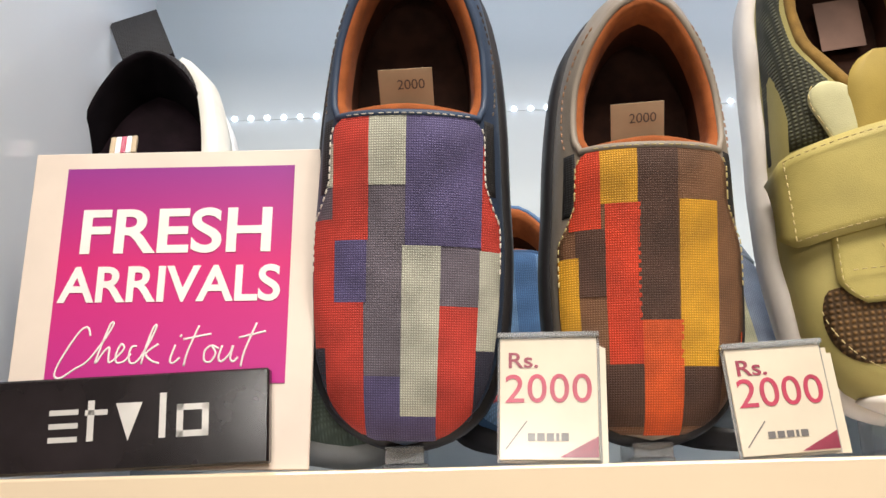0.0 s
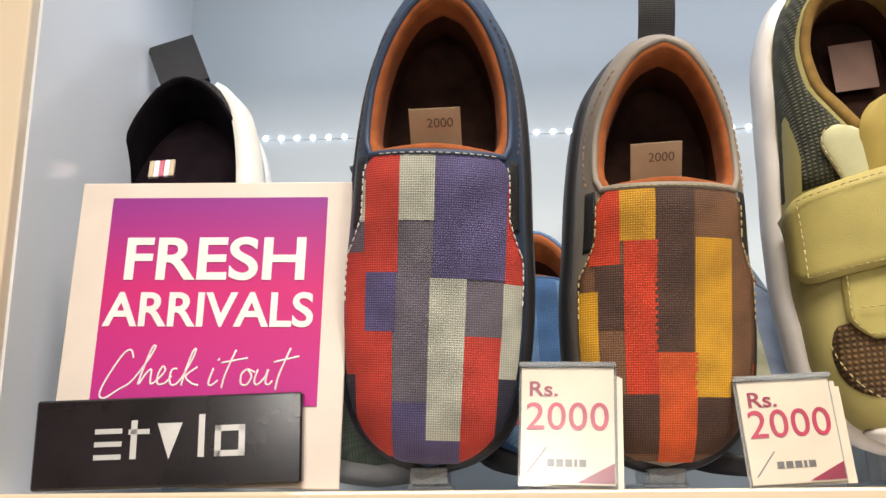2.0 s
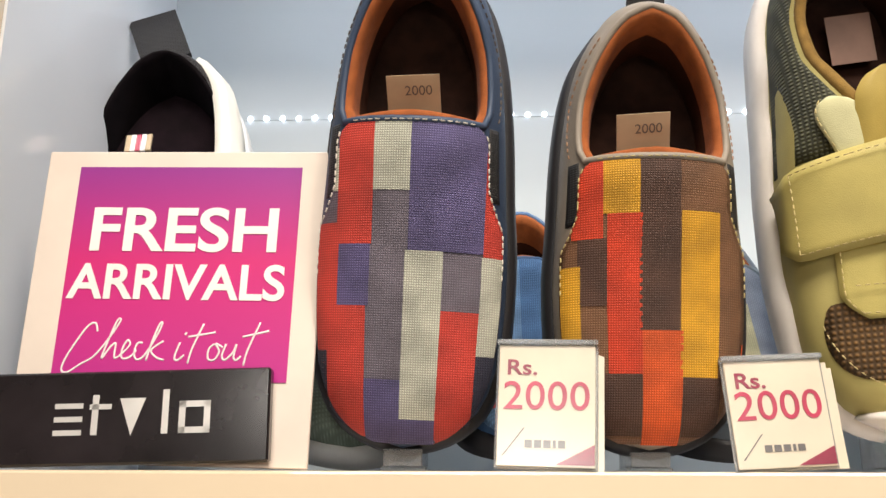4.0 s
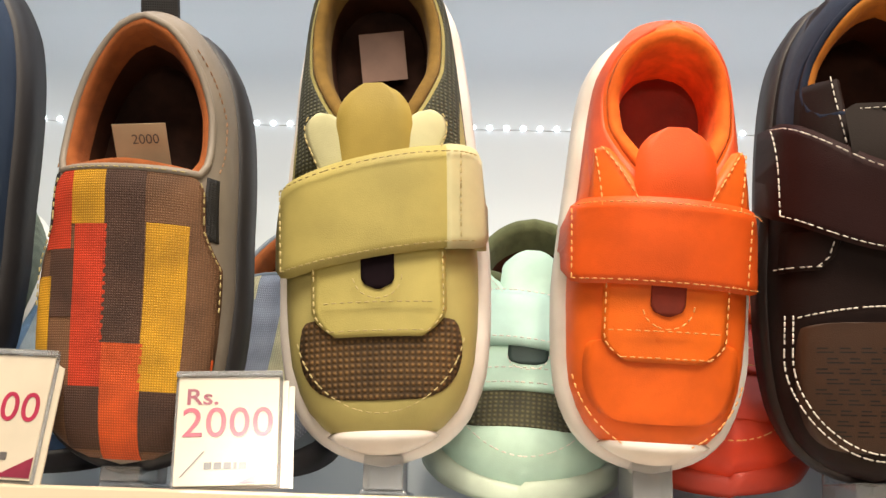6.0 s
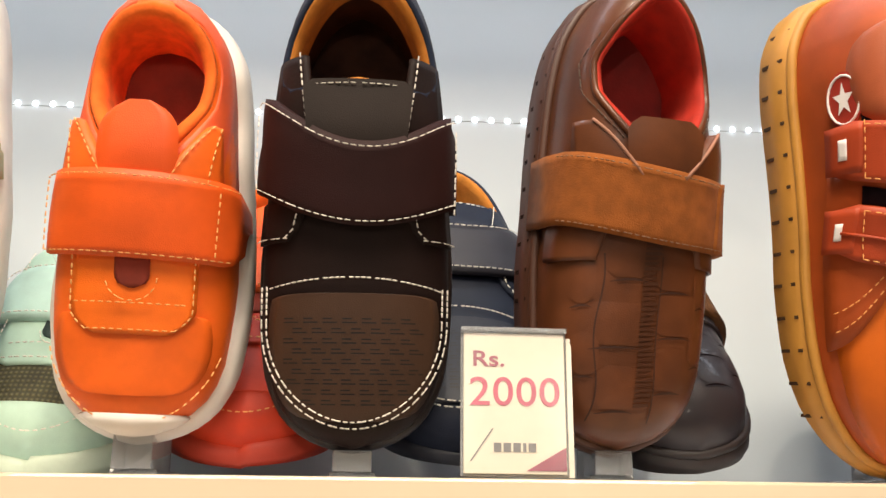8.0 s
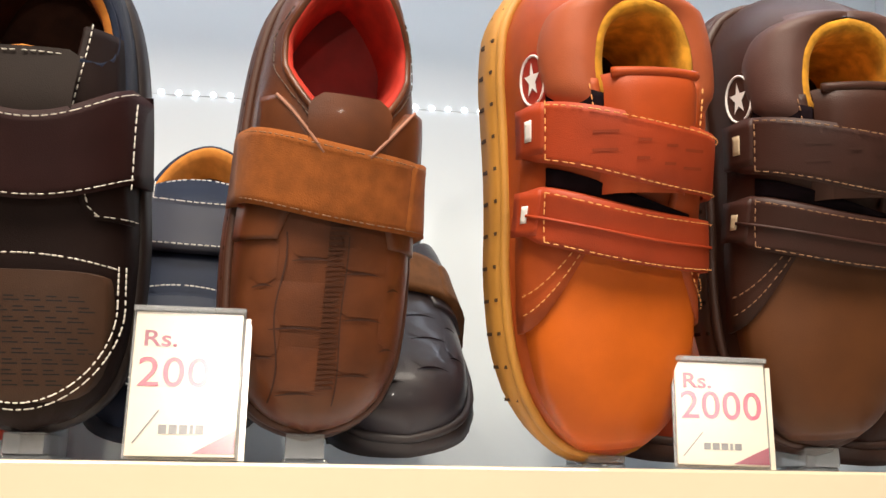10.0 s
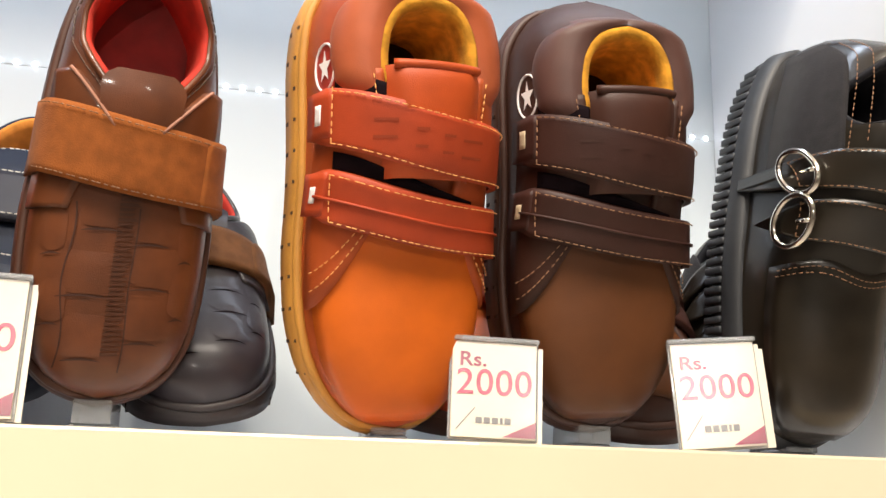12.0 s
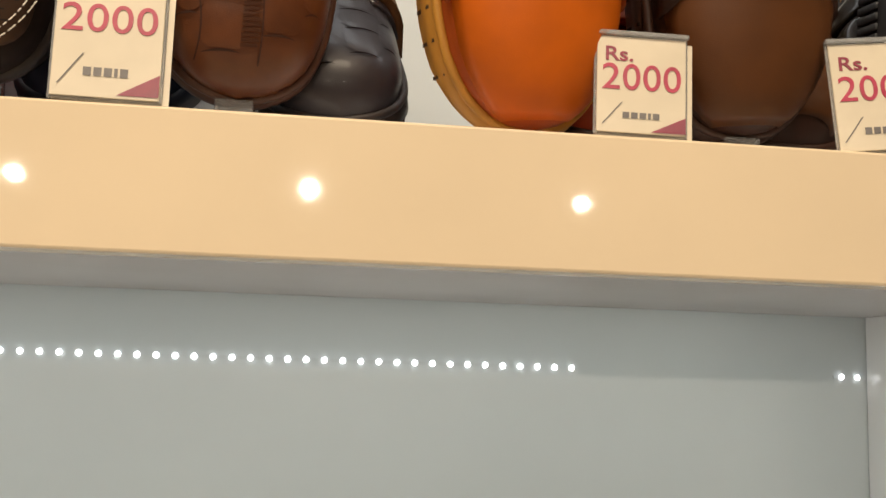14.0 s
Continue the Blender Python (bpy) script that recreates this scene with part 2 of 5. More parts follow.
structure("trim_left", box((XL - 0.05, -0.002, -0.55), (XL - 0.001, 0.006, 0.75), 0.001), M["cream"], "cream laminate edge strip of the shelf unit")
structure("trim_right", box((XR + 0.001, -0.002, -0.55), (XR + 0.05, 0.006, 0.75), 0.001), M["cream"], "cream laminate edge strip of the shelf unit")


def shelf(name, top):
    ob = thing(name, "white display shelf with a deep cream glossy front edge", "shelf", "display shelves", pose(0, 0, top))
    part("deck", box((XL + 0.001, 0.016, -0.018), (XR - 0.001, D - 0.001, 0.0), 0.0006), M["deck"], ob, "white gloss shelf board", False)
    part("front_edge", box((XL + 0.001, 0.0, -0.0532), (XR - 0.001, 0.0155, 0.0006), 0.0012), M["cream"], ob, "cream laminate front board", False)
    part("underside", box((XL + 0.002, 0.016, -0.0515), (XR - 0.002, D - 0.002, -0.0185)), M["under"], ob, "underside with its shade in the grey colour", False)
    return ob


shelf("shelf", 0.0)
shelf("shelf", 0.44)
shelf("shelf", -0.46)


def led_strip(z, x0, x1, pitch=0.0104):
    ob = thing("led_strip", "thin strip of small white lights on the back panel", "light strip", "light strips", pose(0, D, z))
    part("backing_tape", box((x0, -0.0005, -0.0009), (x1, 0.0, 0.0009)), M["panel"], ob, "", False)
    n = int((x1 - x0) / pitch)
    bm = bmesh.new()
    bmesh.ops.create_uvsphere(bm, u_segments=8, v_segments=5, radius=0.0017)
    for v in bm.verts:
        v.co.y *= 0.5
    me = mesh_of("light_dot", bm, M["led"])
    for i in range(n):
        d = new("light_dot", me)
        d.parent = ob
        d.location = (x0 + (i + 0.5) * pitch, -0.0012, 0)
    return ob


led_strip(0.2255, -0.150, 0.700)
led_strip(-0.088, -0.112, 0.668)
led_strip(0.2275, 0.808, 0.850)
led_strip(-0.0885, 0.829, 0.851)

# the shop round the shelf unit
structure("floor", box((-4, -7, -1.25), (5, 1, -1.2)), M["room"], "pale tiled shop floor")
structure("ceiling", box((-4, -7, 1.7), (5, 1, 1.75)), M["room"], "plain pale shop ceiling")
structure("wall_south", box((-4, -7.1, -1.2), (5, -7.0, 1.7)), M["room"], "plain far wall of the shop")
structure("wall_west", box((-4.1, -7, -1.2), (-4.0, 1, 1.7)), M["room"], "plain side wall of the shop")
structure("wall_east", box((5.0, -7, -1.2), (5.1, 1, 1.7)), M["room"], "plain side wall of the shop")
structure("wall_north", box((-4, 0.3, -1.2), (5, 0.4, 1.7)), M["room"], "plain shop wall behind the shelf unit")


def ceiling_lamp(x, y, z):
    ob = thing("ceiling_lamp", "small round warm white ceiling spot lamp", "ceiling lamp", "ceiling lamps", pose(x, y, z))
    bm = bmesh.new()
    bmesh.ops.create_uvsphere(bm, u_segments=14, v_segments=8, radius=0.04)
    part("bulb", bm, M["spot"], ob)
    part("stem", tube([(0, 0, 0.04), (0, 0, 1.7 - z)], 0.012), M["silver"], ob)
    return ob


for k in range(3):
    ceiling_lamp(-1.42 + 1.87 * k, -6.0, 1.06)


# ---- shoes ----
W_SHAPE = [(0, 0), (0.012, 0.27), (0.035, 0.54), (0.08, 0.77), (0.16, 0.93), (0.27, 0.99), (0.36, 1.0), (0.5, 0.955), (0.62, 0.925), (0.75, 0.91), (0.86, 0.85), (0.94, 0.68), (0.98, 0.44), (1, 0)]
H_LOW = [(0, 0.012), (0.03, 0.024), (0.1, 0.033), (0.2, 0.038), (0.35, 0.044), (0.5, 0.053), (0.58, 0.058), (0.7, 0.056), (0.85, 0.056), (0.94, 0.056), (0.975, 0.048), (1, 0.028)]


class Last:
    """The form of one shoe: y runs from the toe to the heel, z up from the sole's edge, x across."""

    def __init__(self, length, half, heights, throat, back=0.965, open_half=0.66, open_shape=None, q=0.72, bend=0.0, hscale=0.68, wshape=None):
        self.L, self.W, self.q, self.bend = length, half, q, bend
        self.wf, self.hf = curve_fn(wshape or W_SHAPE), curve_fn(heights)
        self.hs = hscale
        self.vt, self.vb = throat * length, back * length
        self.of = curve_fn(open_shape or [(0, 0.78), (0.06, 0.93), (0.2, 1.0), (0.45, 0.95), (0.7, 0.72), (0.88, 0.40), (0.97, 0.16), (1, 0.0)])
        self.ow = open_half * half

    def w(self, v):
        return max(self.W * self.wf(v / self.L), 1e-5)

    def h(self, v):
        return self.hs * self.hf(v / self.L)

    def cx(self, v):
        s = v / self.L
        return self.bend * math.sin(math.pi * min(max(s, 0), 1)) * 0.006

    def at(self, v, a, off=0.0):
        """The point at length v and angle a across (0: the ridge, +-90: the sole's edge)."""
        w, h = self.w(v), self.h(v)
        s, c = math.sin(a), max(math.cos(a), 0.0)
        p = Vector((self.cx(v) + w * s, v, h * c ** self.q))
        if off:
            n = Vector((s * h, 0, (c + 0.05) * w))
            dh = (self.h(v + 0.002) - self.h(v - 0.002)) / 0.004
            n.y = -dh * n.z
            if v < 0.1 * self.L:
                n.y -= n.length * (1 - v / (0.1 * self.L)) ** 2
            p += n.normalized() * off
        return p

    def xy(self, x, v, off=0.0):
        w = self.w(v)
        return self.at(v, math.asin(min(max((x - self.cx(v)) / w, -1), 1)), off)

    def a_open(self, v):
        if v >= self.vb:
            return 0.0
        u = max((v - self.vt) / (self.vb - self.vt), 0.0)
        vv = max(v, self.vt)
        return math.asin(min(self.ow * self.of(u) / self.w(vv), 0.97))


def rows_of(last):
    s = [0, 0.004, 0.012, 0.025, 0.045, 0.075, 0.11, 0.16, 0.22, 0.28, 0.34, 0.40, 0.46]
    v = [k * last.L for k in s if k * last.L < last.vt - 0.004] + [last.vt - 0.002, last.vt]
    n = 16
    v += [last.vt + (last.vb - last.vt) * k / n for k in range(1, n + 1)]
    v += [last.vb + (last.L - last.vb) * k for k in (0.35, 0.65, 0.85, 0.96, 1.0)]
    return v


def upper_mesh(last, n=9, m=8, off=0.0, v0=0.0, v1=None):
    bm = bmesh.new()
    rows = [v for v in rows_of(last) if v >= v0 and (v1 is None or v <= v1)]
    grid = []
    for v in rows:
        ao = last.a_open(v)
        left = [-math.pi / 2 + (math.pi / 2 - ao) * k / n for k in range(n + 1)]
        mid = [-ao + 2 * ao * k / m for k in range(1, m)]
        grid.append([bm.verts.new(last.at(v, a, off)) for a in left + mid + [-a for a in reversed(left)]])
    total = len(grid[0])
    for i, (a, b) in enumerate(zip(grid, grid[1:])):
        for j in range(total - 1):
            if rows[i] >= last.vt - 1e-6 and n <= j < n + m and rows[i] < last.vb + 1e-6:
                continue
            bm.faces.new((a[j], a[j + 1], b[j + 1], b[j]))
    bmesh.ops.remove_doubles(bm, verts=bm.verts[:], dist=2e-5)
    return bm


def opening(last, count=18):
    """The line round the opening."""
    vs = [last.vt + (last.vb - last.vt) * (1 - (1 - k / count) ** 1.3) for k in range(count + 1)]
    left = [last.at(v, -last.a_open(v)) for v in vs]
    right = [last.at(v, last.a_open(v)) for v in reversed(vs)][1:]
    ao = last.a_open(last.vt)
    front = [last.at(last.vt, ao - 2 * ao * k / 8) for k in range(1, 8)]
    return left + right + front


def lining_rings(last, rim, lift):
    ring = opening(last)
    cy = (last.vt + last.vb) / 2 - 0.01
    mid = Vector((last.cx(cy), cy, 0))

    def shifted(p, inward, up):
        d = Vector((mid.x - p.x, (mid.y - p.y) * 0.8, 0))
        d = d.normalized() if d.length else d
        return p + d * inward + Vector((0, 0, up))
    rings = [[shifted(p, 0.0002, -0.0006) for p in ring], [shifted(p, 0.0006, lift * 0.7) for p in ring], [shifted(p, rim * 0.35, lift) for p in ring], [shifted(p, rim * 0.8, lift * 0.6) for p in ring], [shifted(p, rim, -0.003) for p in ring]]
    for k, (sc, zf) in enumerate(((0.96, 0.7), (0.93, 0.45), (0.92, 0.2))):
        rings.append([mid + (Vector((p.x, p.y, 0)) - mid) * sc + Vector((0, 0, p.z * zf)) for p in rings[4]])
    return rings


def sole_mesh(last, thick, out=0.003, lip=0.003, heel_thick=None, wave=0.0, n=40):
    """A sole that follows the shoe's outline, with a rounded side."""
    ht = heel_thick or thick
    side = []
    for k in range(n + 1):
        s = 0.5 - 0.5 * math.cos(math.pi * k / n)
        side.append(s * last.L)
    outline = [(-1, v) for v in side] + [(1, v) for v in reversed(side[1:-1])]

    def ring(grow, zf, const):
        pts = []
        for sg, v in outline:
            w, dw = last.w(v), (last.w(min(v + 1e-4, last.L)) - last.w(max(v - 1e-4, 0))) / 2e-4
            nrm = Vector((sg, -dw, 0)).normalized() if 0.0 < v < last.L else Vector((0, -1 if v <= 0 else 1, 0))
            t = thick + (ht - thick) * (v / last.L) ** 1.5
            wob = wave * math.sin(v * 180 + sg) if wave else 0.0
            p = Vector((last.cx(v) + sg * (w if 0 < v < last.L else 0), v, -zf * t + const + wob * (1 if const > 0 else 0.5)))
            spring = 0.010 * max(0, 1 - v / (0.28 * last.L)) ** 2
            p.z += spring * zf
            pts.append(p + nrm * grow)
        return pts
    rings = [ring(-0.004, 0, lip * 0.8), ring(-0.0005, 0, lip), ring(out * 0.7, 0, lip * 0.75), ring(out, 0.12, 0), ring(out * 1.15, 0.35, 0), ring(out * 0.75, 0.6, 0), ring(out * 0.9, 0.85, 0), ring(out * 0.3, 1.0, 0), ring(-0.006, 1.0, 0)]
    return loft(rings, True, True)


def patch(last, fn, nu=14, nv=10, off=0.0006, thick=0.0012, puff=0.0, skirt=True):
    """A piece of material lying on the upper. fn(p, q) gives x and length; off is how far it stands proud."""
    bm = bmesh.new()
    top = [[None] * (nv + 1) for _ in range(nu + 1)]
    for i in range(nu + 1):
        for j in range(nv + 1):
            p, q = i / nu, j / nv
            x, v = fn(p, q)
            e = min(p, 1 - p, q, 1 - q)
            up = off + puff * min(1.0, e * 5)
            top[i][j] = bm.verts.new(last.xy(x, v, up))
    for i in range(nu):
        for j in range(nv):
            bm.faces.new((top[i][j], top[i + 1][j], top[i + 1][j + 1], top[i][j + 1]))
    if not skirt:
        return bm
    edge = [(i, 0) for i in range(nu + 1)] + [(nu, j) for j in range(1, nv + 1)] + [(i, nv) for i in range(nu - 1, -1, -1)] + [(0, j) for j in range(nv - 1, 0, -1)]
    low = []
    for i, j in edge:
        x, v = fn(i / nu, j / nv)
        low.append(bm.verts.new(last.xy(x, v, off - thick)))
    for k in range(len(edge)):
        a, b = edge[k], edge[(k + 1) % len(edge)]
        bm.faces.new((top[a[0]][a[1]], top[b[0]][b[1]], low[(k + 1) % len(edge)], low[k]))
    return bm


def rect(x0, x1, v0, v1, r=0.0, corners="all"):
    """A rectangle on the upper, with rounded corners of radius r."""
    def f(p, q):
        v = v0 + (v1 - v0) * q
        a, b = x0, x1
        if r:
            d = min(v - v0 if corners != "high" else 1, v1 - v if corners != "low" else 1)
            if d < r:
                c = r - math.sqrt(max(r * r - (r - d) ** 2, 0))
                a, b = a + c, b - c
        return a + (b - a) * p, v
    return f


def band(x0, x1, lo, hi, r=0.0, side="both"):
    """A strap across the upper between the lines lo(x) and hi(x), with rounded ends."""
    def f(p, q):
        x = x0 + (x1 - x0) * p
        a, b = lo(x), hi(x)
        if r:
            d = min(x - x0 if side in ("both", "left") else 1, x1 - x if side in ("both", "right") else 1)
            if d < r:
                c = r - math.sqrt(max(r * r - (r - d) ** 2, 0))
                a, b = a + c, b - c
        return x, a + (b - a) * q
    return f


def oval(cx, cv, rx, rv, flat=1.0, cut=None):
    """A rounded field; cut limits its top."""
    def f(p, q):
        t = math.radians(-90 + 180 * q)
        v = cv + rv * math.sin(t)
        half = rx * max(math.cos(t), 0.02) ** flat
        if cut is not None:
            v = min(v, cut + 0.12 * (v - cut)) if v > cut else v
        return cx + half * (2 * p - 1), v
    return f


def stitches(last, lines, off=0.0012, pitch=0.0030, size=0.0019, wide=0.00048, high=0.00032):
    """Short thread stitches along lines of (x, length)."""
    bm = bmesh.new()
    for line in lines:
        pts = [last.xy(x, v, off) for x, v in line]
        fine = []
        for a, b in zip(pts, pts[1:]):
            k = max(int((b - a).length / 0.0008), 1)
            fine += [a.lerp(b, i / k) for i in range(k)]
        fine.append(pts[-1])
        gone, nextat = 0.0, 0.0
        for a, b in zip(fine, fine[1:]):
            if gone >= nextat:
                d = b - a
                if d.length > 1e-7:
                    d.normalize()
                    n = Vector((a.x / max(last.w(a.y), 1e-4), 0, 0.8)).normalized()
                    s = d.cross(n).normalized()
                    n = s.cross(d)
                    c = [bm.verts.new(a + d * size * e + s * wide * f * 0.5 * (1 if e in (0.25, 0.75) else 0.6) + n * high * g) for e in (0, 0.25, 0.75, 1.0) for f, g in ((-1, -0.5), (-0.5, 1), (0.5, 1), (1, -0.5))]
                    for k in range(3):
                        for j in range(3):
                            bm.faces.new((c[k * 4 + j], c[k * 4 + j + 1], c[k * 4 + j + 5], c[k * 4 + j + 4]))
                    bm.faces.new((c[0], c[1], c[2], c[3]))
                    bm.faces.new((c[12], c[13], c[14], c[15]))
                nextat += pitch
            gone += (b - a).length
    return bm


def smooth_line(fn, a=0.0, b=1.0, n=24):
    return [fn(a + (b - a) * k / n) for k in range(n + 1)]


def edge_of(fn, inset=0.0015, sides="lrtb", n=20):
    """Lines just inside the rim of a patch."""
    out = []
    e = 0.06
    if "l" in sides:
        out.append([fn(e, e + (1 - 2 * e) * k / n) for k in range(n + 1)])
    if "r" in sides:
        out.append([fn(1 - e, e + (1 - 2 * e) * k / n) for k in range(n + 1)])
    if "b" in sides:
        out.append([fn(e + (1 - 2 * e) * k / n, e) for k in range(n + 1)])
    if "t" in sides:
        out.append([fn(e + (1 - 2 * e) * k / n, 1 - e) for k in range(n + 1)])
    return out


def stand_pose(x, y, z, tilt, lean=0.0, turn=0.0):
    """The pose of a shoe set toe down: tilt is the sole's angle above the shelf, lean tips the heel to the right, turn shows its left side."""
    t = radians(tilt)
    base = Matrix(((1, 0, 0, x), (0, math.cos(t), -math.sin(t), y), (0, math.sin(t), math.cos(t), z), (0, 0, 0, 1)))
    return base @ pose(0, 0, 0, 0, 0, -lean) @ pose(0, 0, 0, 0, turn, 0)


def shoe_core(label, group, last, m, upper, sole, lining, insole, rim=0.003, lift=0.001, thick=0.016, out=0.003, heel_thick=None, lip=0.003, wave=0.0, name="shoe", sole_label="", inner=None, binding=None):
    ob = thing(name, label, "shoe", group, m)
    if binding:
        part("collar_binding", tube([p + Vector((0, 0, 0.0004)) for p in opening(last)], 0.0015, 8, True), binding, ob)
    part("upper", upper_mesh(last), upper, ob)
    part("sole", sole_mesh(last, thick, out, lip, heel_thick, wave), sole, ob, sole_label)
    rings = lining_rings(last, rim, lift)
    part("lining", loft(rings[:6]), lining, ob)
    # inner, where given, is a darkened lining colour that holds the opening's shade
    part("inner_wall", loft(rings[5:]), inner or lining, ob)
    # insole colours are darker than the linings, with the inside shade painted in
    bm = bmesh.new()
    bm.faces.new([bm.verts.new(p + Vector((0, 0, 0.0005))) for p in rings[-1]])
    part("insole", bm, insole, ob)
    return ob


def inner_label(ob, last, x, v, size=0.021, tilt=55, text="", paper="tag"):
    """A paper price label leaning inside the shoe, behind the vamp's edge."""
    bm = box((-size / 2, -0.0002, 0), (size / 2, 0.0002, size * 1.1))
    mm = Matrix.Translation((x, v, 0.012)) @ pose(0, 0, 0, 0, 0, 4) @ pose(0, 0, 0, -tilt, 0, 0)
    for p in bm.verts:
        p.co = mm @ p.co
    lab = part("price_label", bm, M[paper], ob, "small kraft paper label", False)
    if text:
        me = text_mesh(text, 0.0055, 0.0001)
        for p in me.vertices:
            p.co = mm @ Vector((p.co.x + 0.002, -0.0005, p.co.y + size * 0.8))
        me.materials.clear()
        me.materials.append(M["greyink"])
        t = new("label_print", me)
        t.parent = lab


def pull_tab(ob, last, material, high=0.022, wide=0.015, x=0.0, lean=0.0):
    """A folded loop of tape at the heel."""
    v = last.L * 0.985
    z = last.h(v) * 0.8
    pts = []
    n = 8
    for k in range(n + 1):
        t = k / n
        pts.append(Vector((x + lean * t * high, v + 0.001 + high * t, z + 0.004 * math.sin(t * 2.2))))
    back = [p + Vector((0, 0, -0.0032 + 0.0012 * (i / n))) for i, p in enumerate(pts)]
    loop = pts + list(reversed(back))
    bm = loft([[p + Vector((s * wide / 2, -s * lean * wide / 2, 0)) for p in loop] for s in (-1, 1)], True, True)
    part("pull_tab", bm, material, ob, "", False)


def display_stand(x, y, toe_z, tilt, high=0.11):
    ob = thing("shoe_stand", "clear acrylic shoe stand on the white shelf", "stand", "acrylic stands", pose(x, y, 0))
    part("base_plate", box((-0.009, -0.004, 0.0005), (0.009, 0.05, 0.0030), 0.0008), M["acrylic"], ob, "", False)
    t = radians(tilt)
    bm = box((-0.0075, 0.0, 0.0), (0.0075, 0.003, high), 0.0006)
    for v in bm.verts:
        v.co = Vector((v.co.x, v.co.y + v.co.z / math.tan(t) + 0.025, v.co.z + 0.003))
    part("post", bm, M["acrylic"], ob, "", False)
    part("toe_rest", box((-0.0075, -0.008, 0.003), (0.0075, 0.026, max(toe_z - 0.001, 0.0055)), 0.0006), M["acrylic"], ob, "", False)
    return ob


# ---- kinds of shoe ----
HEEL_NARROW = W_SHAPE[:9] + [(0.75, 0.86), (0.86, 0.74), (0.94, 0.53), (0.98, 0.34), (1, 0)]
HEEL_TALL = W_SHAPE[:8] + [(0.62, 0.87), (0.75, 0.76), (0.86, 0.60), (0.94, 0.40), (0.98, 0.24), (1, 0)]
HEEL_SLIM = W_SHAPE[:8] + [(0.62, 0.89), (0.75, 0.83), (0.86, 0.75), (0.94, 0.57), (0.98, 0.36), (1, 0)]


def slip_on(label, m, c, L=0.195, W=0.036, blocks=(), tab=0.02, text="2000", simple=False, group="slip-on shoes", cxo=0.0, throat=0.625):
    last = Last(L, W, H_LOW, throat, back=0.95, open_half=0.76, q=0.52, wshape=HEEL_NARROW, open_shape=[(0, 0.92), (0.05, 0.98), (0.16, 1.0), (0.38, 0.97), (0.6, 0.84), (0.8, 0.61), (0.94, 0.33), (1, 0)])
    ob = shoe_core(label, group, last, m, c["side"], c["sole"], c["lining"], c["insole"], rim=0.0046, lift=0.0010, thick=0.014, out=0.0035, heel_thick=0.020, lip=0.006, inner=c.get("inner"), binding=c["side"])
    vt = last.vt

    def vamp(p, q):
        v = 0.003 + (vt + 0.0005 - 0.003) * q
        k = v / L
        half = 0.93 * last.w(v) if k < 0.42 else last.w(v) * (0.93 - 0.13 * min((k - 0.42) / 0.07, 1) ** 0.8)
        d = vt - v
        if d < 0.008:
            half -= 0.008 - math.sqrt(max(0.000064 - (0.008 - d) ** 2, 0))
        return last.cx(v) + half * (2 * p - 1), v
    part("vamp_panel", patch(last, vamp, 24, 40, 0.0009, 0.0016), c["vamp"], ob, c["vamp_label"])
    for name, x0, x1, v0, v1 in blocks:
        v1 = min(v1, vt - 0.0012)
        def blk(p, q, x0=x0, x1=x1, v0=v0, v1=v1):
            v = v0 + (v1 - v0) * q
            a, b = vamp(0, (v - 0.003) / (vt - 0.0025))[0], vamp(1, (v - 0.003) / (vt - 0.0025))[0]
            k = 1.0 if v > 0.3 * L else 0.86 + 0.14 * (v / (0.3 * L)) ** 0.5
            l, r = max(x0 * k, a * 0.985), min(x1 * k, b * 0.985)
            return l + (r - l) * p, v
        part("fabric_block", patch(last, blk, 16, 20, 0.0012, skirt=False), c[name], ob)
    if not simple:
        top = [[vamp(0.03 + 0.94 * k / 24, 0.992) for k in range(25)]]
        sides = [[vamp(s, 0.52 + 0.45 * k / 30) for k in range(31)] for s in (0.015, 0.985)]
        part("stitching", stitches(last, top + sides, 0.0018), M[c["thread"]], ob)
        part("collar_stitching", stitches(last, [[(s * (last.w(v) * math.sin(last.a_open(v)) + 0.0035), v) for v in [vt + (last.vb - vt) * k / 20 for k in range(1, 18)]] for s in (-1, 1)], 0.0004), M[c["thread2"]], ob)
    # elastic gores beside the vamp's top
    for s in (-1, 1):
        def gore(p, q, s=s):
            v = 0.47 * L + (throat - 0.47) * L * q
            w = last.w(v)
            return s * w * (0.815 + 0.10 * p), v
        part("gore", patch(last, gore, 4, 12, 0.0003, 0.001), c["gore"], ob, "dark elastic gore")
    inner_label(ob, last, -0.001 + cxo, vt + 0.003, text=text)
    if tab:
        pull_tab(ob, last, c["tab"], tab)
    return ob


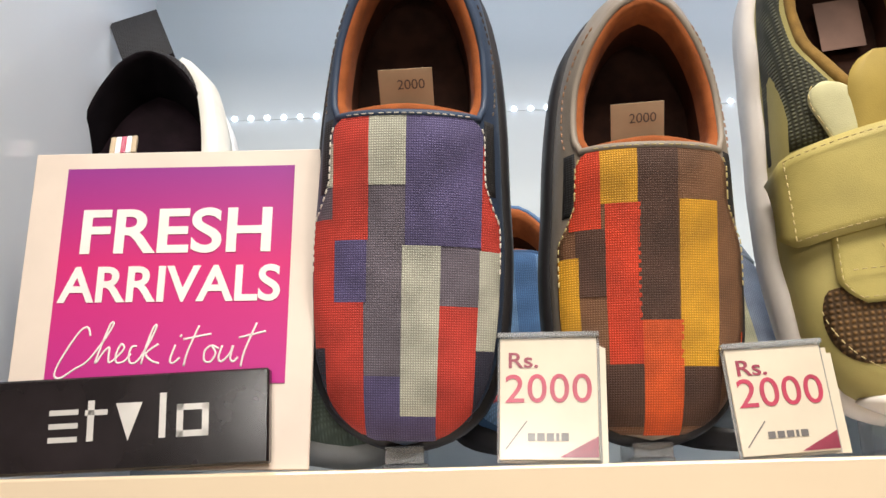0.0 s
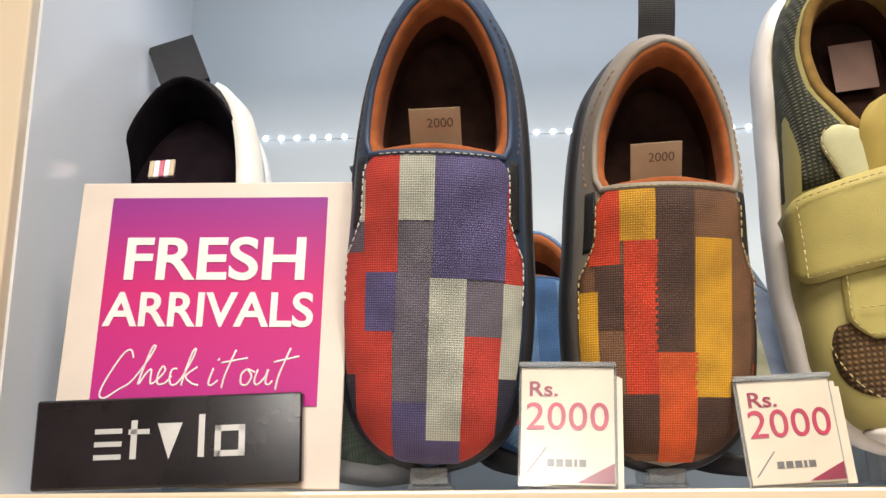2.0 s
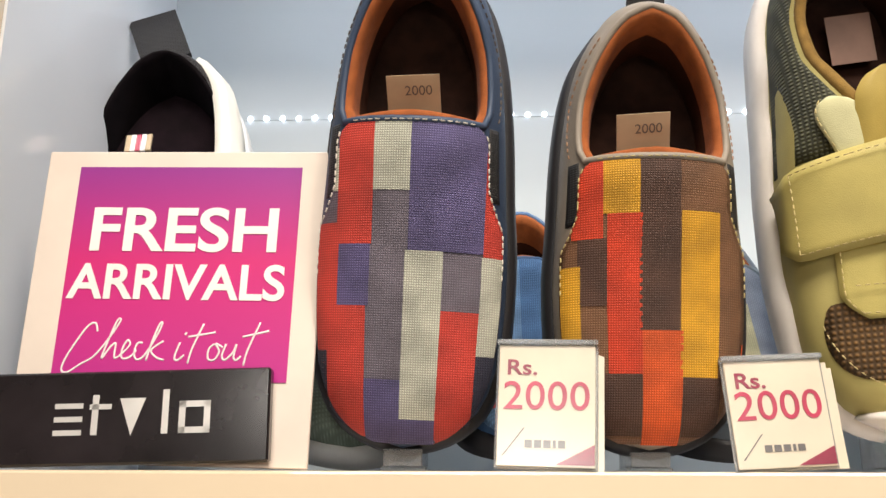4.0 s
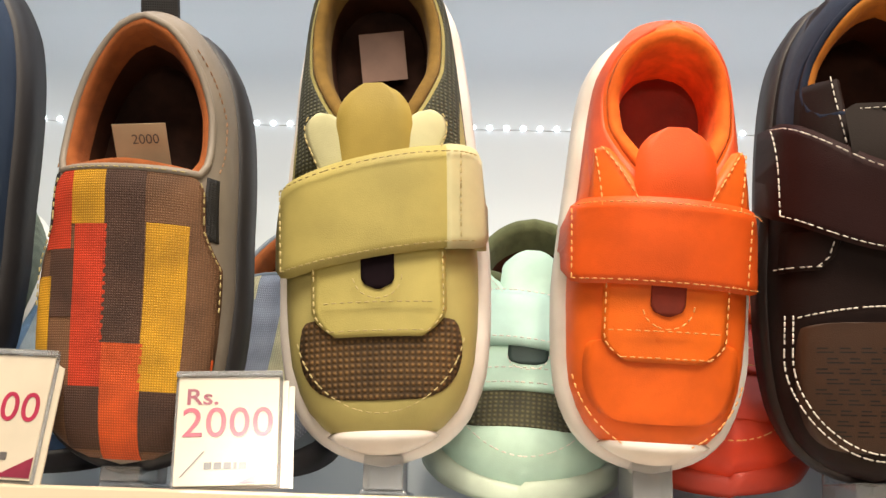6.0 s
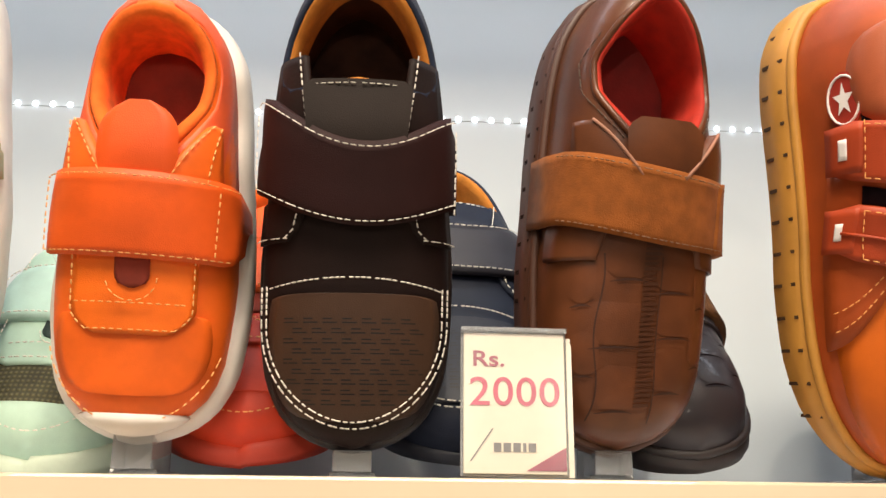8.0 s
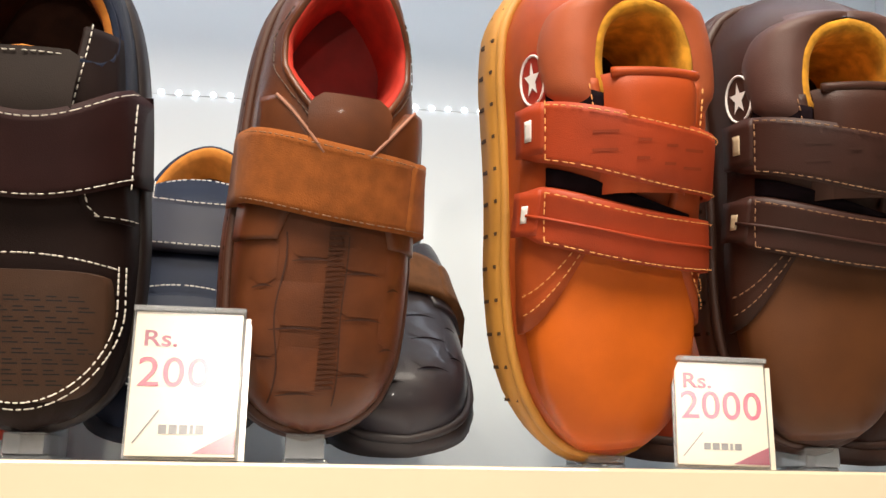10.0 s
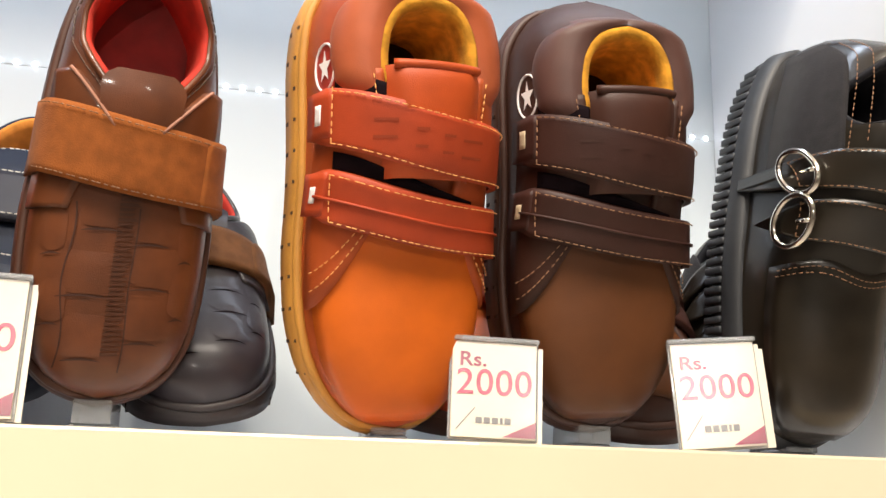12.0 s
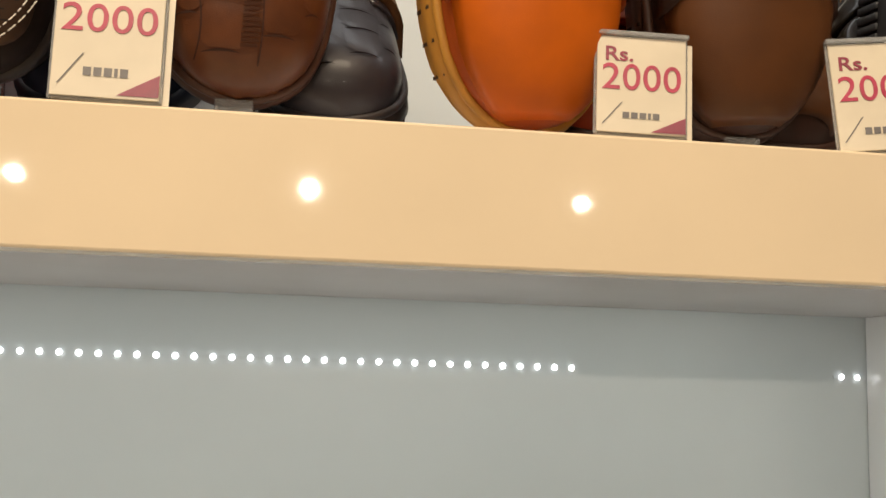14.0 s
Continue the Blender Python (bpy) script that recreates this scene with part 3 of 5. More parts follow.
def strap_sneaker(label, m, c, L=0.19, W=0.0375, group="strap sneakers", flip=1.0, simple=False, bumper=True, tongue_top=0.22, sh=0.0):
    hs = [(0, 0.014), (0.03, 0.026), (0.1, 0.034), (0.2, 0.039), (0.35, 0.046), (0.5, 0.056), (0.6, 0.061), (0.75, 0.058), (0.88, 0.060), (0.95, 0.056), (1, 0.028)]
    last = Last(L, W, hs, 0.60 + 0.8 * sh, back=0.94, open_half=0.72, q=0.55, wshape=HEEL_SLIM, open_shape=[(0, 0.40), (0.06, 0.52), (0.2, 0.74), (0.4, 0.93), (0.58, 0.95), (0.78, 0.84), (0.92, 0.58), (0.98, 0.30), (1, 0)])
    ob = shoe_core(label, group, last, m, c["upper"], c["sole"], c["lining"], c["insole"], rim=0.006, lift=0.002, thick=0.014, out=0.0045, heel_thick=0.022, lip=0.005, wave=0.0012, sole_label="chunky white rubber sole", inner=c.get("inner"))
    bumper_on = bumper
    # toe bumper of the sole
    def bumper(p, q):
        v = 0.0006 + 0.0065 * q
        return last.w(v) * (2 * p - 1) * 0.97, v
    if bumper_on:
        part("toe_bumper", patch(last, bumper, 16, 6, 0.0022, 0.003, 0.0008), c["sole"], ob)
    # quarters of open knit on both sides of the ankle
    for s in (-1, 1):
        def quarter(p, q, s=s):
            v = (0.545 + sh + (0.415 - sh) * q) * L
            w = last.w(v)
            lo = min(math.sin(last.a_open(max(v, last.vt))) + 0.04, 0.97)
            return s * w * (lo + (0.999 - lo) * p), v
        part("knit_quarter", patch(last, quarter, 6, 16, 0.0004, 0.0012), c["quarter"], ob)
        if c["eyestay"] is c["upper"]:
            def eyestay(p, q, s=s):
                v = (0.53 + sh + 0.15 * q) * L
                x0 = 0.006 + 0.016 * q
                return s * (x0 + (max(0.84 * last.w(v), x0 + 0.002) - x0) * p), v
            part("collar_wing", patch(last, eyestay, 8, 14, 0.0034, 0.004, 0.0006), c["eyestay"], ob)
            if not simple:
                part("stitching", stitches(last, [[eyestay(0.1, k / 16) for k in range(17)], [eyestay(0.72, k / 16) for k in range(17)]], 0.0044), M[c["thread"]], ob)
        else:
            def eyestay(p, q, s=s):
                v = (0.535 + sh + 0.115 * q) * L
                half = 0.0082 * math.sqrt(max(1 - max(q - 0.55, 0) ** 2 / 0.2026, 0.01))
                return s * (0.0115 + 0.0085 * q + half * (2 * p - 1)), v
            part("eyestay", patch(last, eyestay, 8, 14, 0.0030, 0.004, 0.0006), c["eyestay"], ob)
            if not simple:
                part("stitching", stitches(last, edge_of(eyestay, sides="r"), 0.0042), M[c["thread"]], ob)
    # padded tongue
    def tongue(p, q):
        v = (0.52 + sh + tongue_top * q) * L
        half = 0.0150 - 0.001 * q
        if q > 0.62:
            half *= math.sqrt(max(1 - ((q - 0.62) / 0.40) ** 2, 0.02))
        x = half * (2 * p - 1)
        z = last.h(v) * 0.97 + 0.0022 + 0.003 * q - 5.0 * x * x
        return Vector((x, v, z + (0.002 if 0.05 < p < 0.95 else 0)))
    part("tongue", grid_mesh(tongue, 10, 14), c["tongue"], ob)
    # window of mesh over the toes
    win = oval(0.0, 0.180 * L, 0.80 * W, 0.095 * L, 0.5, cut=0.225 * L)
    if c.get("window"):
        part("mesh_window", patch(last, win, 16, 16, 0.0003, 0.001), c["window"], ob, "brown open mesh window")
    else:
        part("toe_overlay", patch(last, oval(0.0, 0.20 * L, 0.82 * W, 0.12 * L, 0.45, cut=0.25 * L), 16, 16, 0.0008, 0.0014), c["upper"], ob)
    # saddle below the strap
    def saddle(p, q):
        v = (0.215 + 0.4 * sh + (0.20 + 0.5 * sh) * q) * L
        half = 0.64 * W - (0.009 * (1 - q / 0.3) ** 2 if q < 0.3 else 0)
        return half * (2 * p - 1), v
    part("saddle", patch(last, saddle, 16, 18, 0.0018, 0.0026), c["saddle"], ob)
    sw = c.get("slot_half", 0.006)
    slot = rect(-sw, sw, (0.318 + 0.8 * sh) * L, (0.40 + sh) * L, 0.005, "low")
    part("slot", patch(last, slot, 8, 8, 0.0025, 0.001), c["slot"], ob, "dark keyhole slot")
    x0, x1 = -W * 0.99, W * 0.97
    lo = lambda x: (0.385 + sh + 0.028 * flip * (x / W)) * L
    hi = lambda x: (0.565 + sh + 0.036 * flip * (x / W)) * L
    st = band(x0 * 0.98, x1, lo, hi, 0.006, "left" if flip > 0 else "both")
    strap = part("strap", patch(last, st, 26, 8, 0.0045, 0.003, 0.0006), c["strap"], ob, c.get("strap_label", ""))
    if c.get("strap_end"):
        part("strap_end", patch(last, band(W * 0.62, x1, lambda x: lo(x) - 0.0005, lambda x: hi(x) + 0.0005, 0.005, "right"), 8, 8, 0.0056, 0.003), c["strap_end"], ob)
    if not simple:
        part("strap_stitching", stitches(last, edge_of(st, sides="ltb", n=40) + [[(W * 0.72, lo(W * 0.7) + (hi(W * 0.7) - lo(W * 0.7)) * k / 10) for k in range(1, 10)]], 0.0064), M[c["thread"]], ob)
        part("stitching", stitches(last, [[(0.019 * (2 * k / 20 - 1), (0.285 + 0.6 * sh) * L) for k in range(21)], [saddle(0.04, 0.05 + 0.8 * k / 16) for k in range(17)], [saddle(0.96, 0.05 + 0.8 * k / 16) for k in range(17)], [saddle(0.05 + 0.9 * k / 16, 0.06) for k in range(17)], [(0.0085 * math.cos(t), (0.342 + 0.8 * sh) * L - 0.0085 * math.sin(t)) for t in [math.pi * k / 14 for k in range(15)]]], 0.0038), M[c["thread"]], ob)
        arc = [(0.0315 * math.sin(t), 0.235 * L - 0.0355 * math.cos(t)) for t in [radians(-75 + 150 * k / 40) for k in range(41)]]
        part("toe_stitching", stitches(last, [arc], 0.0016), M[c["thread"]], ob)
    if c.get("label"):
        inner_label(ob, last, 0.002, 0.725 * L, 0.019, 80, paper="label_shaded")
    return ob


def moccasin(label, m, c, L=0.19, W=0.036, group="strap loafers", simple=False):
    hs = [(0, 0.012), (0.03, 0.024), (0.1, 0.034), (0.2, 0.040), (0.35, 0.047), (0.5, 0.058), (0.62, 0.066), (0.75, 0.064), (0.88, 0.066), (0.95, 0.062), (1, 0.030)]
    last = Last(L, W, hs, 0.69, back=0.94, open_half=0.78, q=0.52, wshape=HEEL_NARROW, open_shape=[(0, 0.86), (0.08, 0.97), (0.2, 1.0), (0.42, 0.94), (0.64, 0.78), (0.84, 0.52), (0.95, 0.27), (1, 0)])
    ob = shoe_core(label, group, last, m, c["upper"], c["sole"], c["lining"], c["insole"], rim=0.0045, lift=0.0018, thick=0.013, out=0.0022, heel_thick=0.020, inner=c.get("inner"), binding=c["heel"])
    # apron over the toes, with stamped lines
    ap = oval(0.0, 0.225 * L, 0.86 * W, 0.165 * L, 0.38, cut=0.29 * L)
    part("apron", patch(last, ap, 18, 20, 0.0012, 0.002), c["apron"], ob, "dark brown stamped leather apron")
    if not simple:
        bm = bmesh.new()
        for r in range(9):
            v = 0.090 * L + r * 0.0037
            half = 0.0245 - 0.0016 * max(0, 3 - r) ** 1.3
            k = int(2 * half / 0.0064)
            for i in range(k):
                x = -half + (i + 0.5) * 2 * half / k + (0.0016 if r % 2 else -0.0016)
                for dv, a, b in ((0.0, -0.0026, 0.0026), (0.0014, -0.0026, 0.0008)):
                    pts = [last.xy(x + a, v + dv, 0.0013), last.xy(x + b, v + dv, 0.0013), last.xy(x + b, v + dv + 0.0005, 0.0013), last.xy(x + a, v + dv + 0.0005, 0.0013)]
                    bm.faces.new([bm.verts.new(p) for p in pts])
        part("stamped_pattern", bm, c["stamp"], ob, "", False)
        arcs = [[(r * W * math.sin(t), 0.245 * L - r * 0.0405 * math.cos(t)) for t in [radians(-90 + 180 * k / 60) for k in range(61)]] for r in (0.87, 0.925)]
        up = [[(s * W * r, 0.245 * L + 0.013 * k / 12) for k in range(13)] for s in (-1, 1) for r in (0.87, 0.925)]
        top = [[(0.84 * W * (2 * k / 30 - 1), 0.312 * L + 0.004 * (1 - (2 * k / 30 - 1) ** 2)) for k in range(31)]]
        part("apron_stitching", stitches(last, arcs + up + top, 0.0018, 0.0024, 0.0018, 0.00062), M[c["thread"]], ob)
    # darker blue heel quarters
    for s in (-1, 1):
        def heel(p, q, s=s):
            v = (0.56 + 0.40 * q) * L
            w = last.w(v)
            lo = min(math.sin(last.a_open(max(v, last.vt))) + 0.04 + 0.25 * max(0, 0.35 - q), 0.97)
            return s * w * (lo + (0.999 - lo) * p), v
        part("heel_quarter", patch(last, heel, 6, 16, 0.0004, 0.0012), c["heel"], ob, "dark blue suede heel quarter")
    # facings either side of the throat
    for s in (-1, 1):
        def facing(p, q, s=s):
            v = (0.60 + 0.16 * q) * L
            w = last.w(v)
            x0 = 0.43 + 0.18 * q
            return s * w * (x0 + (0.93 - x0) * p), v
        part("facing", patch(last, facing, 6, 10, 0.0016, 0.002), c["upper"], ob)
        def wing(p, q, s=s):
            v = (0.40 + 0.08 * q) * L
            w = last.w(v)
            x0 = 0.60 - 0.1 * q + (0.10 * (1 - q / 0.3) if q < 0.3 else 0)
            return s * w * (x0 + (0.97 - x0) * p), v
        part("wing", patch(last, wing, 6, 8, 0.0018, 0.002), c["upper"], ob)
        if not simple:
            part("stitching", stitches(last, [[facing(0.12, k / 16) for k in range(17)], [wing(k / 12, 0.1) for k in range(13)], [wing(0.1, 0.1 + 0.8 * k / 8) for k in range(9)]], 0.0026), M[c["thread"]], ob)
    def tongue(p, q):
        v = (0.56 + 0.14 * q) * L
        half = 0.0175 + 0.003 * q - (0.004 * ((q - 0.9) / 0.1) ** 2 if q > 0.9 else 0)
        x = half * (2 * p - 1)
        return Vector((x, v, last.h(v) * 0.985 - 6.0 * x * x + 0.001 * q + 0.0042))
    part("tongue", grid_mesh(tongue, 10, 12), c["tongue"], ob)
    if not simple:
        part("tongue_stitching", stitches(last, [[(0.017 * (2 * k / 30 - 1), 0.688 * L) for k in range(31)]], 0.0052), M[c["thread"]], ob)
    dip = lambda x: 0.035 * (x / W) ** 2
    st = band(-W * 1.0, W * 0.985, lambda x: (0.432 + 2.0 * dip(x) - 0.012 * x / W) * L, lambda x: (0.585 + 3.6 * dip(x) - 0.02 * x / W) * L, 0.005, "left")
    part("strap", patch(last, st, 28, 8, 0.0050, 0.003, 0.0006), c["strap"], ob, c["strap_label"])
    if not simple:
        part("strap_stitching", stitches(last, edge_of(st, sides="ltb", n=40) + [[(W * 0.86, (0.465 + 0.17 * k / 10) * L) for k in range(11)]], 0.0064, 0.0030, 0.0022), M[c["thread"]], ob)
    return ob


def croc_shoe(label, m, c, L=0.188, W=0.0365, group="strap loafers", simple=False):
    hs = [(0, 0.012), (0.03, 0.026), (0.1, 0.038), (0.2, 0.043), (0.35, 0.049), (0.5, 0.058), (0.62, 0.065), (0.75, 0.063), (0.88, 0.066), (0.95, 0.062), (1, 0.030)]
    last = Last(L, W, hs, 0.60, back=0.94, open_half=0.74, q=0.54, wshape=HEEL_NARROW, open_shape=[(0, 0.38), (0.08, 0.52), (0.2, 0.74), (0.38, 0.93), (0.52, 0.93), (0.7, 0.74), (0.86, 0.44), (0.95, 0.20), (1, 0)])
    ob = shoe_core(label, group, last, m, c["upper"], c["sole"], c["lining"], c["insole"], rim=0.0036, lift=0.0016, thick=0.015, out=0.0035, heel_thick=0.020, binding=c["upper"])
    # raised croc scales along the middle
    r = random.Random(5)
    for x0, x1, v0 in ((-0.016, 0.000, 0.075), (-0.021, 0.001, 0.20), (-0.015, 0.002, 0.335), (0.005, 0.020, 0.115), (0.005, 0.023, 0.225), (0.004, 0.021, 0.315), (-0.026, -0.017, 0.14), (-0.028, -0.020, 0.28), (0.021, 0.028, 0.17), (0.022, 0.028, 0.29)):
        def crease(p, q, x0=x0, x1=x1, v0=v0):
            return x0 + (x1 - x0) * p, v0 * L + 0.0012 * math.sin(3 * p) + 0.0009 * (q - 0.5) * math.sin(math.pi * min(p + 0.1, 1))
        part("crease", patch(last, crease, 12, 2, 0.0006, skirt=False), c["groove"], ob)
        part("scale", patch(last, rect(x0 - 0.001, x1, v0 * L + 0.0018, v0 * L + 0.018, 0.003), 12, 8, 0.0003, 0.001, 0.0002, False), c["upper"], ob)
    n = 44
    pts = [((0.5 - 0.5 * math.cos(math.pi * k / n)) * L) for k in range(n + 1)]
    ring = [Vector((-last.w(v) - 0.001, v, 0.0035)) for v in pts] + [Vector((last.w(v) + 0.001, v, 0.0035)) for v in reversed(pts[1:-1])]
    part("welt", tube(ring, 0.0022, 8, True), c["sole"], ob)
    if not simple:
        bm = bmesh.new()
        for k in range(34):
            v = (0.09 + 0.34 * k / 34) * L
            pts = [last.xy(-0.0025 + e, v + f, 0.0008) for e, f in ((0, 0), (0.006 + r.uniform(-0.002, 0.002), 0.0006), (0.006, 0.0018), (0, 0.0013))]
            bm.faces.new([bm.verts.new(p) for p in pts])
        part("crease_pattern", bm, c["ridge"], ob)
        for x0 in (-0.0185, 0.0045):
            def seam(p, q, x0=x0):
                return x0 + 0.0012 * math.sin(9 * q) * (0.3 if x0 > 0 else 1) + 0.0006 * p, (0.06 + 0.33 * q) * L
            part("seam_line", patch(last, seam, 2, 24, 0.0006, skirt=False), c["groove"], ob)
        part("stitching", stitches(last, [[(s * (last.w(v) * math.sin(last.a_open(v)) + 0.003), v) for v in [last.vt + (last.vb - last.vt) * k / 24 for k in range(1, 18)]] for s in (-1, 1)], 0.0006, 0.0024), M["thread_dark"], ob)
    for s in (-1, 1):
        def wing(p, q, s=s):
            v = (0.375 + 0.08 * q) * L
            w = last.w(v)
            x0 = 0.60 - 0.12 * q
            return s * w * (x0 + (0.985 - x0) * p), v
        part("wing", patch(last, wing, 6, 8, 0.0018, 0.002), c["upper"], ob)
    def tongue(p, q):
        v = (0.50 + 0.155 * q) * L
        half = 0.0135 + 0.003 * q
        if q > 0.75:
            half *= math.sqrt(max(1 - ((q - 0.75) / 0.32) ** 2, 0.02))
        x = half * (2 * p - 1)
        return Vector((x, v, last.h(v) - 5.0 * x * x + 0.0035))
    part("tongue", grid_mesh(tongue, 10, 12), c["upper"], ob)
    for s in (-1, 1):
        def facing(p, q, s=s):
            v = (0.545 + 0.105 * q) * L
            x0 = 0.0075 + 0.0155 * q
            return s * (x0 + (0.88 * last.w(v) - x0) * p), v
        part("facing", patch(last, facing, 8, 10, 0.0050 - 0.0008, 0.004), c["upper"], ob)
        if not simple:
            part("facing_edge", tube([last.xy(*facing(0.0, k / 12), 0.0044) for k in range(13)], 0.0007, 6), c["edge"], ob, "pale raw leather edge")
    dip = lambda x: 0.018 * (x / W) ** 2
    st = band(-W * 1.0, W * 1.0, lambda x: (0.415 + dip(x) - 0.020 * x / W) * L, lambda x: (0.562 + dip(x) - 0.022 * x / W) * L)
    part("strap", patch(last, st, 26, 8, 0.0046, 0.003, 0.0005), c["strap"], ob, "tan brown suede strap")
    part("strap_end", patch(last, band(W * 0.68, W * 1.0, lambda x: (0.400 + dip(x)) * L, lambda x: (0.546 + dip(x)) * L, 0.003, "left"), 8, 8, 0.0058, 0.003), c["strap"], ob)
    if not simple:
        part("strap_stitching", stitches(last, edge_of(st, sides="tb", n=40), 0.0056, 0.0024, 0.0015), M["thread_brown"], ob)
    tread_marks(ob, last, c["mark"], 14, 0.006, (-1, 1), 0.0035)
    return ob


def tread_marks(ob, last, material, count, high, sides, out=0.0042, v0=0.12, v1=0.93):
    """Small cuts along the side of the sole."""
    for s in sides:
        bm = bmesh.new()
        for k in range(count):
            v = (v0 + (v1 - v0) * k / (count - 1)) * last.L
            w = last.w(v)
            c = Vector((last.cx(v) + s * (w + out * 0.64), v, -0.006))
            for zz in (-0.0035, 0.0035):
                b = box((-0.0010, -0.0007, -high * 0.45), (0.0010, 0.0007, high * 0.45))
                me = bpy.data.meshes.new("tmp")
                for p in b.verts:
                    p.co = c + Vector((p.co.x, p.co.y, p.co.z + zz))
                b.to_mesh(me)
                b.free()
                bm.from_mesh(me)
                bpy.data.meshes.remove(me)
        part("tread_pattern", bm, material, ob, "", False)


def strap_boot(label, m, c, L=0.185, W=0.041, group="ankle boots", mirror=False, simple=False):
    hs = [(0, 0.016), (0.03, 0.032), (0.1, 0.044), (0.2, 0.050), (0.32, 0.054), (0.45, 0.066), (0.55, 0.082), (0.66, 0.092), (0.76, 0.095), (0.86, 0.090), (0.93, 0.066), (1, 0.028)]
    ws = [(0, 0), (0.012, 0.30), (0.035, 0.50), (0.08, 0.71), (0.16, 0.90), (0.27, 0.99), (0.36, 1.0), (0.5, 0.95), (0.62, 0.93), (0.75, 0.93), (0.86, 0.88), (0.94, 0.70), (0.98, 0.46), (1, 0)]
    last = Last(L, W, hs, 0.68, open_half=0.56, back=0.87, q=0.54, hscale=0.61, wshape=ws, open_shape=[(0, 0.92), (0.1, 0.98), (0.3, 1.0), (0.55, 0.95), (0.78, 0.78), (0.93, 0.48), (1, 0)])
    ob = shoe_core(label, group, last, m, c["upper"], c["sole"], c["lining"], c["insole"], rim=0.0052, lift=0.0015, thick=0.015, out=0.0040, heel_thick=0.018, lip=0.004, sole_label=c.get("sole_label", ""), name="boot")
    # welt between sole and upper
    pts = []
    n = 44
    for k in range(n + 1):
        v = (0.5 - 0.5 * math.cos(math.pi * k / n)) * L
        pts.append((last.w(v) + 0.0012, v))
    ring = [Vector((-w, v, 0.0042)) for w, v in pts] + [Vector((w, v, 0.0042)) for w, v in reversed(pts[1:-1])]
    part("welt", tube(ring, 0.0022, 8, True), c["sole"], ob)
    # toe cap
    def cap(p, q):
        v = 0.004 + (0.43 * L - 0.004) * q
        half = last.w(v) * 0.965
        return half * (2 * p - 1), v
    part("toe_cap", patch(last, cap, 22, 22, 0.0006, 0.0012), c["toe"], ob, c["toe_label"])
    # quarter flaps under the straps
    for s in (-1, 1):
        def flap(p, q, s=s):
            edge0 = 0.25 + 0.19 * min(p * 1.1, 1) ** 1.3
            x = s * W * (0.98 - 0.64 * p)
            v = (edge0 + (0.60 - edge0) * q) * L
            return max(-0.985 * last.w(v), min(0.985 * last.w(v), x)), v
        part("quarter_flap", patch(last, flap, 14, 8, 0.0022, 0.0026), c["upper"], ob)
        if not simple:
            part("stitching", stitches(last, [[flap(0.06 + 0.9 * k / 24, 0.09) for k in range(25)], [flap(0.05 + 0.5 * k / 14, 0.2) for k in range(15)]], 0.0032), M[c["thread"]], ob)
        def facing(p, q, s=s):
            v = (0.585 + 0.125 * q) * L
            x0 = 0.44 + 0.10 * q
            return s * last.w(v) * (x0 + (0.95 - x0) * p), v
        part("facing", patch(last, facing, 6, 10, 0.0026, 0.003), c["upper"], ob)
        if not simple:
            part("facing_stitching", stitches(last, [[facing(0.14, 0.1 + 0.85 * k / 16) for k in range(17)]], 0.0036), M[c["thread"]], ob)
    # padded collar
    for s in (-1, 1):
        def collar(p, q, s=s):
            v = (0.645 + (0.885 - 0.645) * q) * L
            rise = min(1.0, q / 0.22) * min(1.0, (1 - q) / 0.16 + 0.12)
            a = last.a_open(v) - 0.05 + (0.50 + 0.25 * q) * p
            return last.at(v, s * min(a, 1.5), 0.0008 + 0.0052 * rise * math.sin(math.pi * p) ** 0.6)
        part("collar", grid_mesh(collar, 10, 20), c["collar"], ob, "padded leather collar")
    # tongue with a plush top
    def tongue(p, q):
        v = (0.50 + 0.215 * q) * L
        half = 0.0185 + 0.001 * q
        x = half * (2 * p - 1)
        e = min(p, 1 - p) * 8
        z = last.h(v) * (1.0 if q < 0.9 else 1.0 - 0.04 * (q - 0.9) / 0.1) - 10.0 * x * x + 0.004 * min(e, 1) + 0.0025
        return Vector((x, v, z))
    part("tongue", grid_mesh(tongue, 12, 14), c["tongue"], ob)
    tv = 0.714 * L
    part("tongue_binding", tube([Vector((0.0175 * (2 * k / 12 - 1), tv, last.h(tv) + 0.0042 - 10 * (0.0175 * (2 * k / 12 - 1)) ** 2)) for k in range(13)], 0.0019), c["tongue"], ob, "leather tongue binding")
    # straps
    sg = -1.0 if mirror else 1.0
    sag = lambda x: 0.022 * (x / W) ** 2
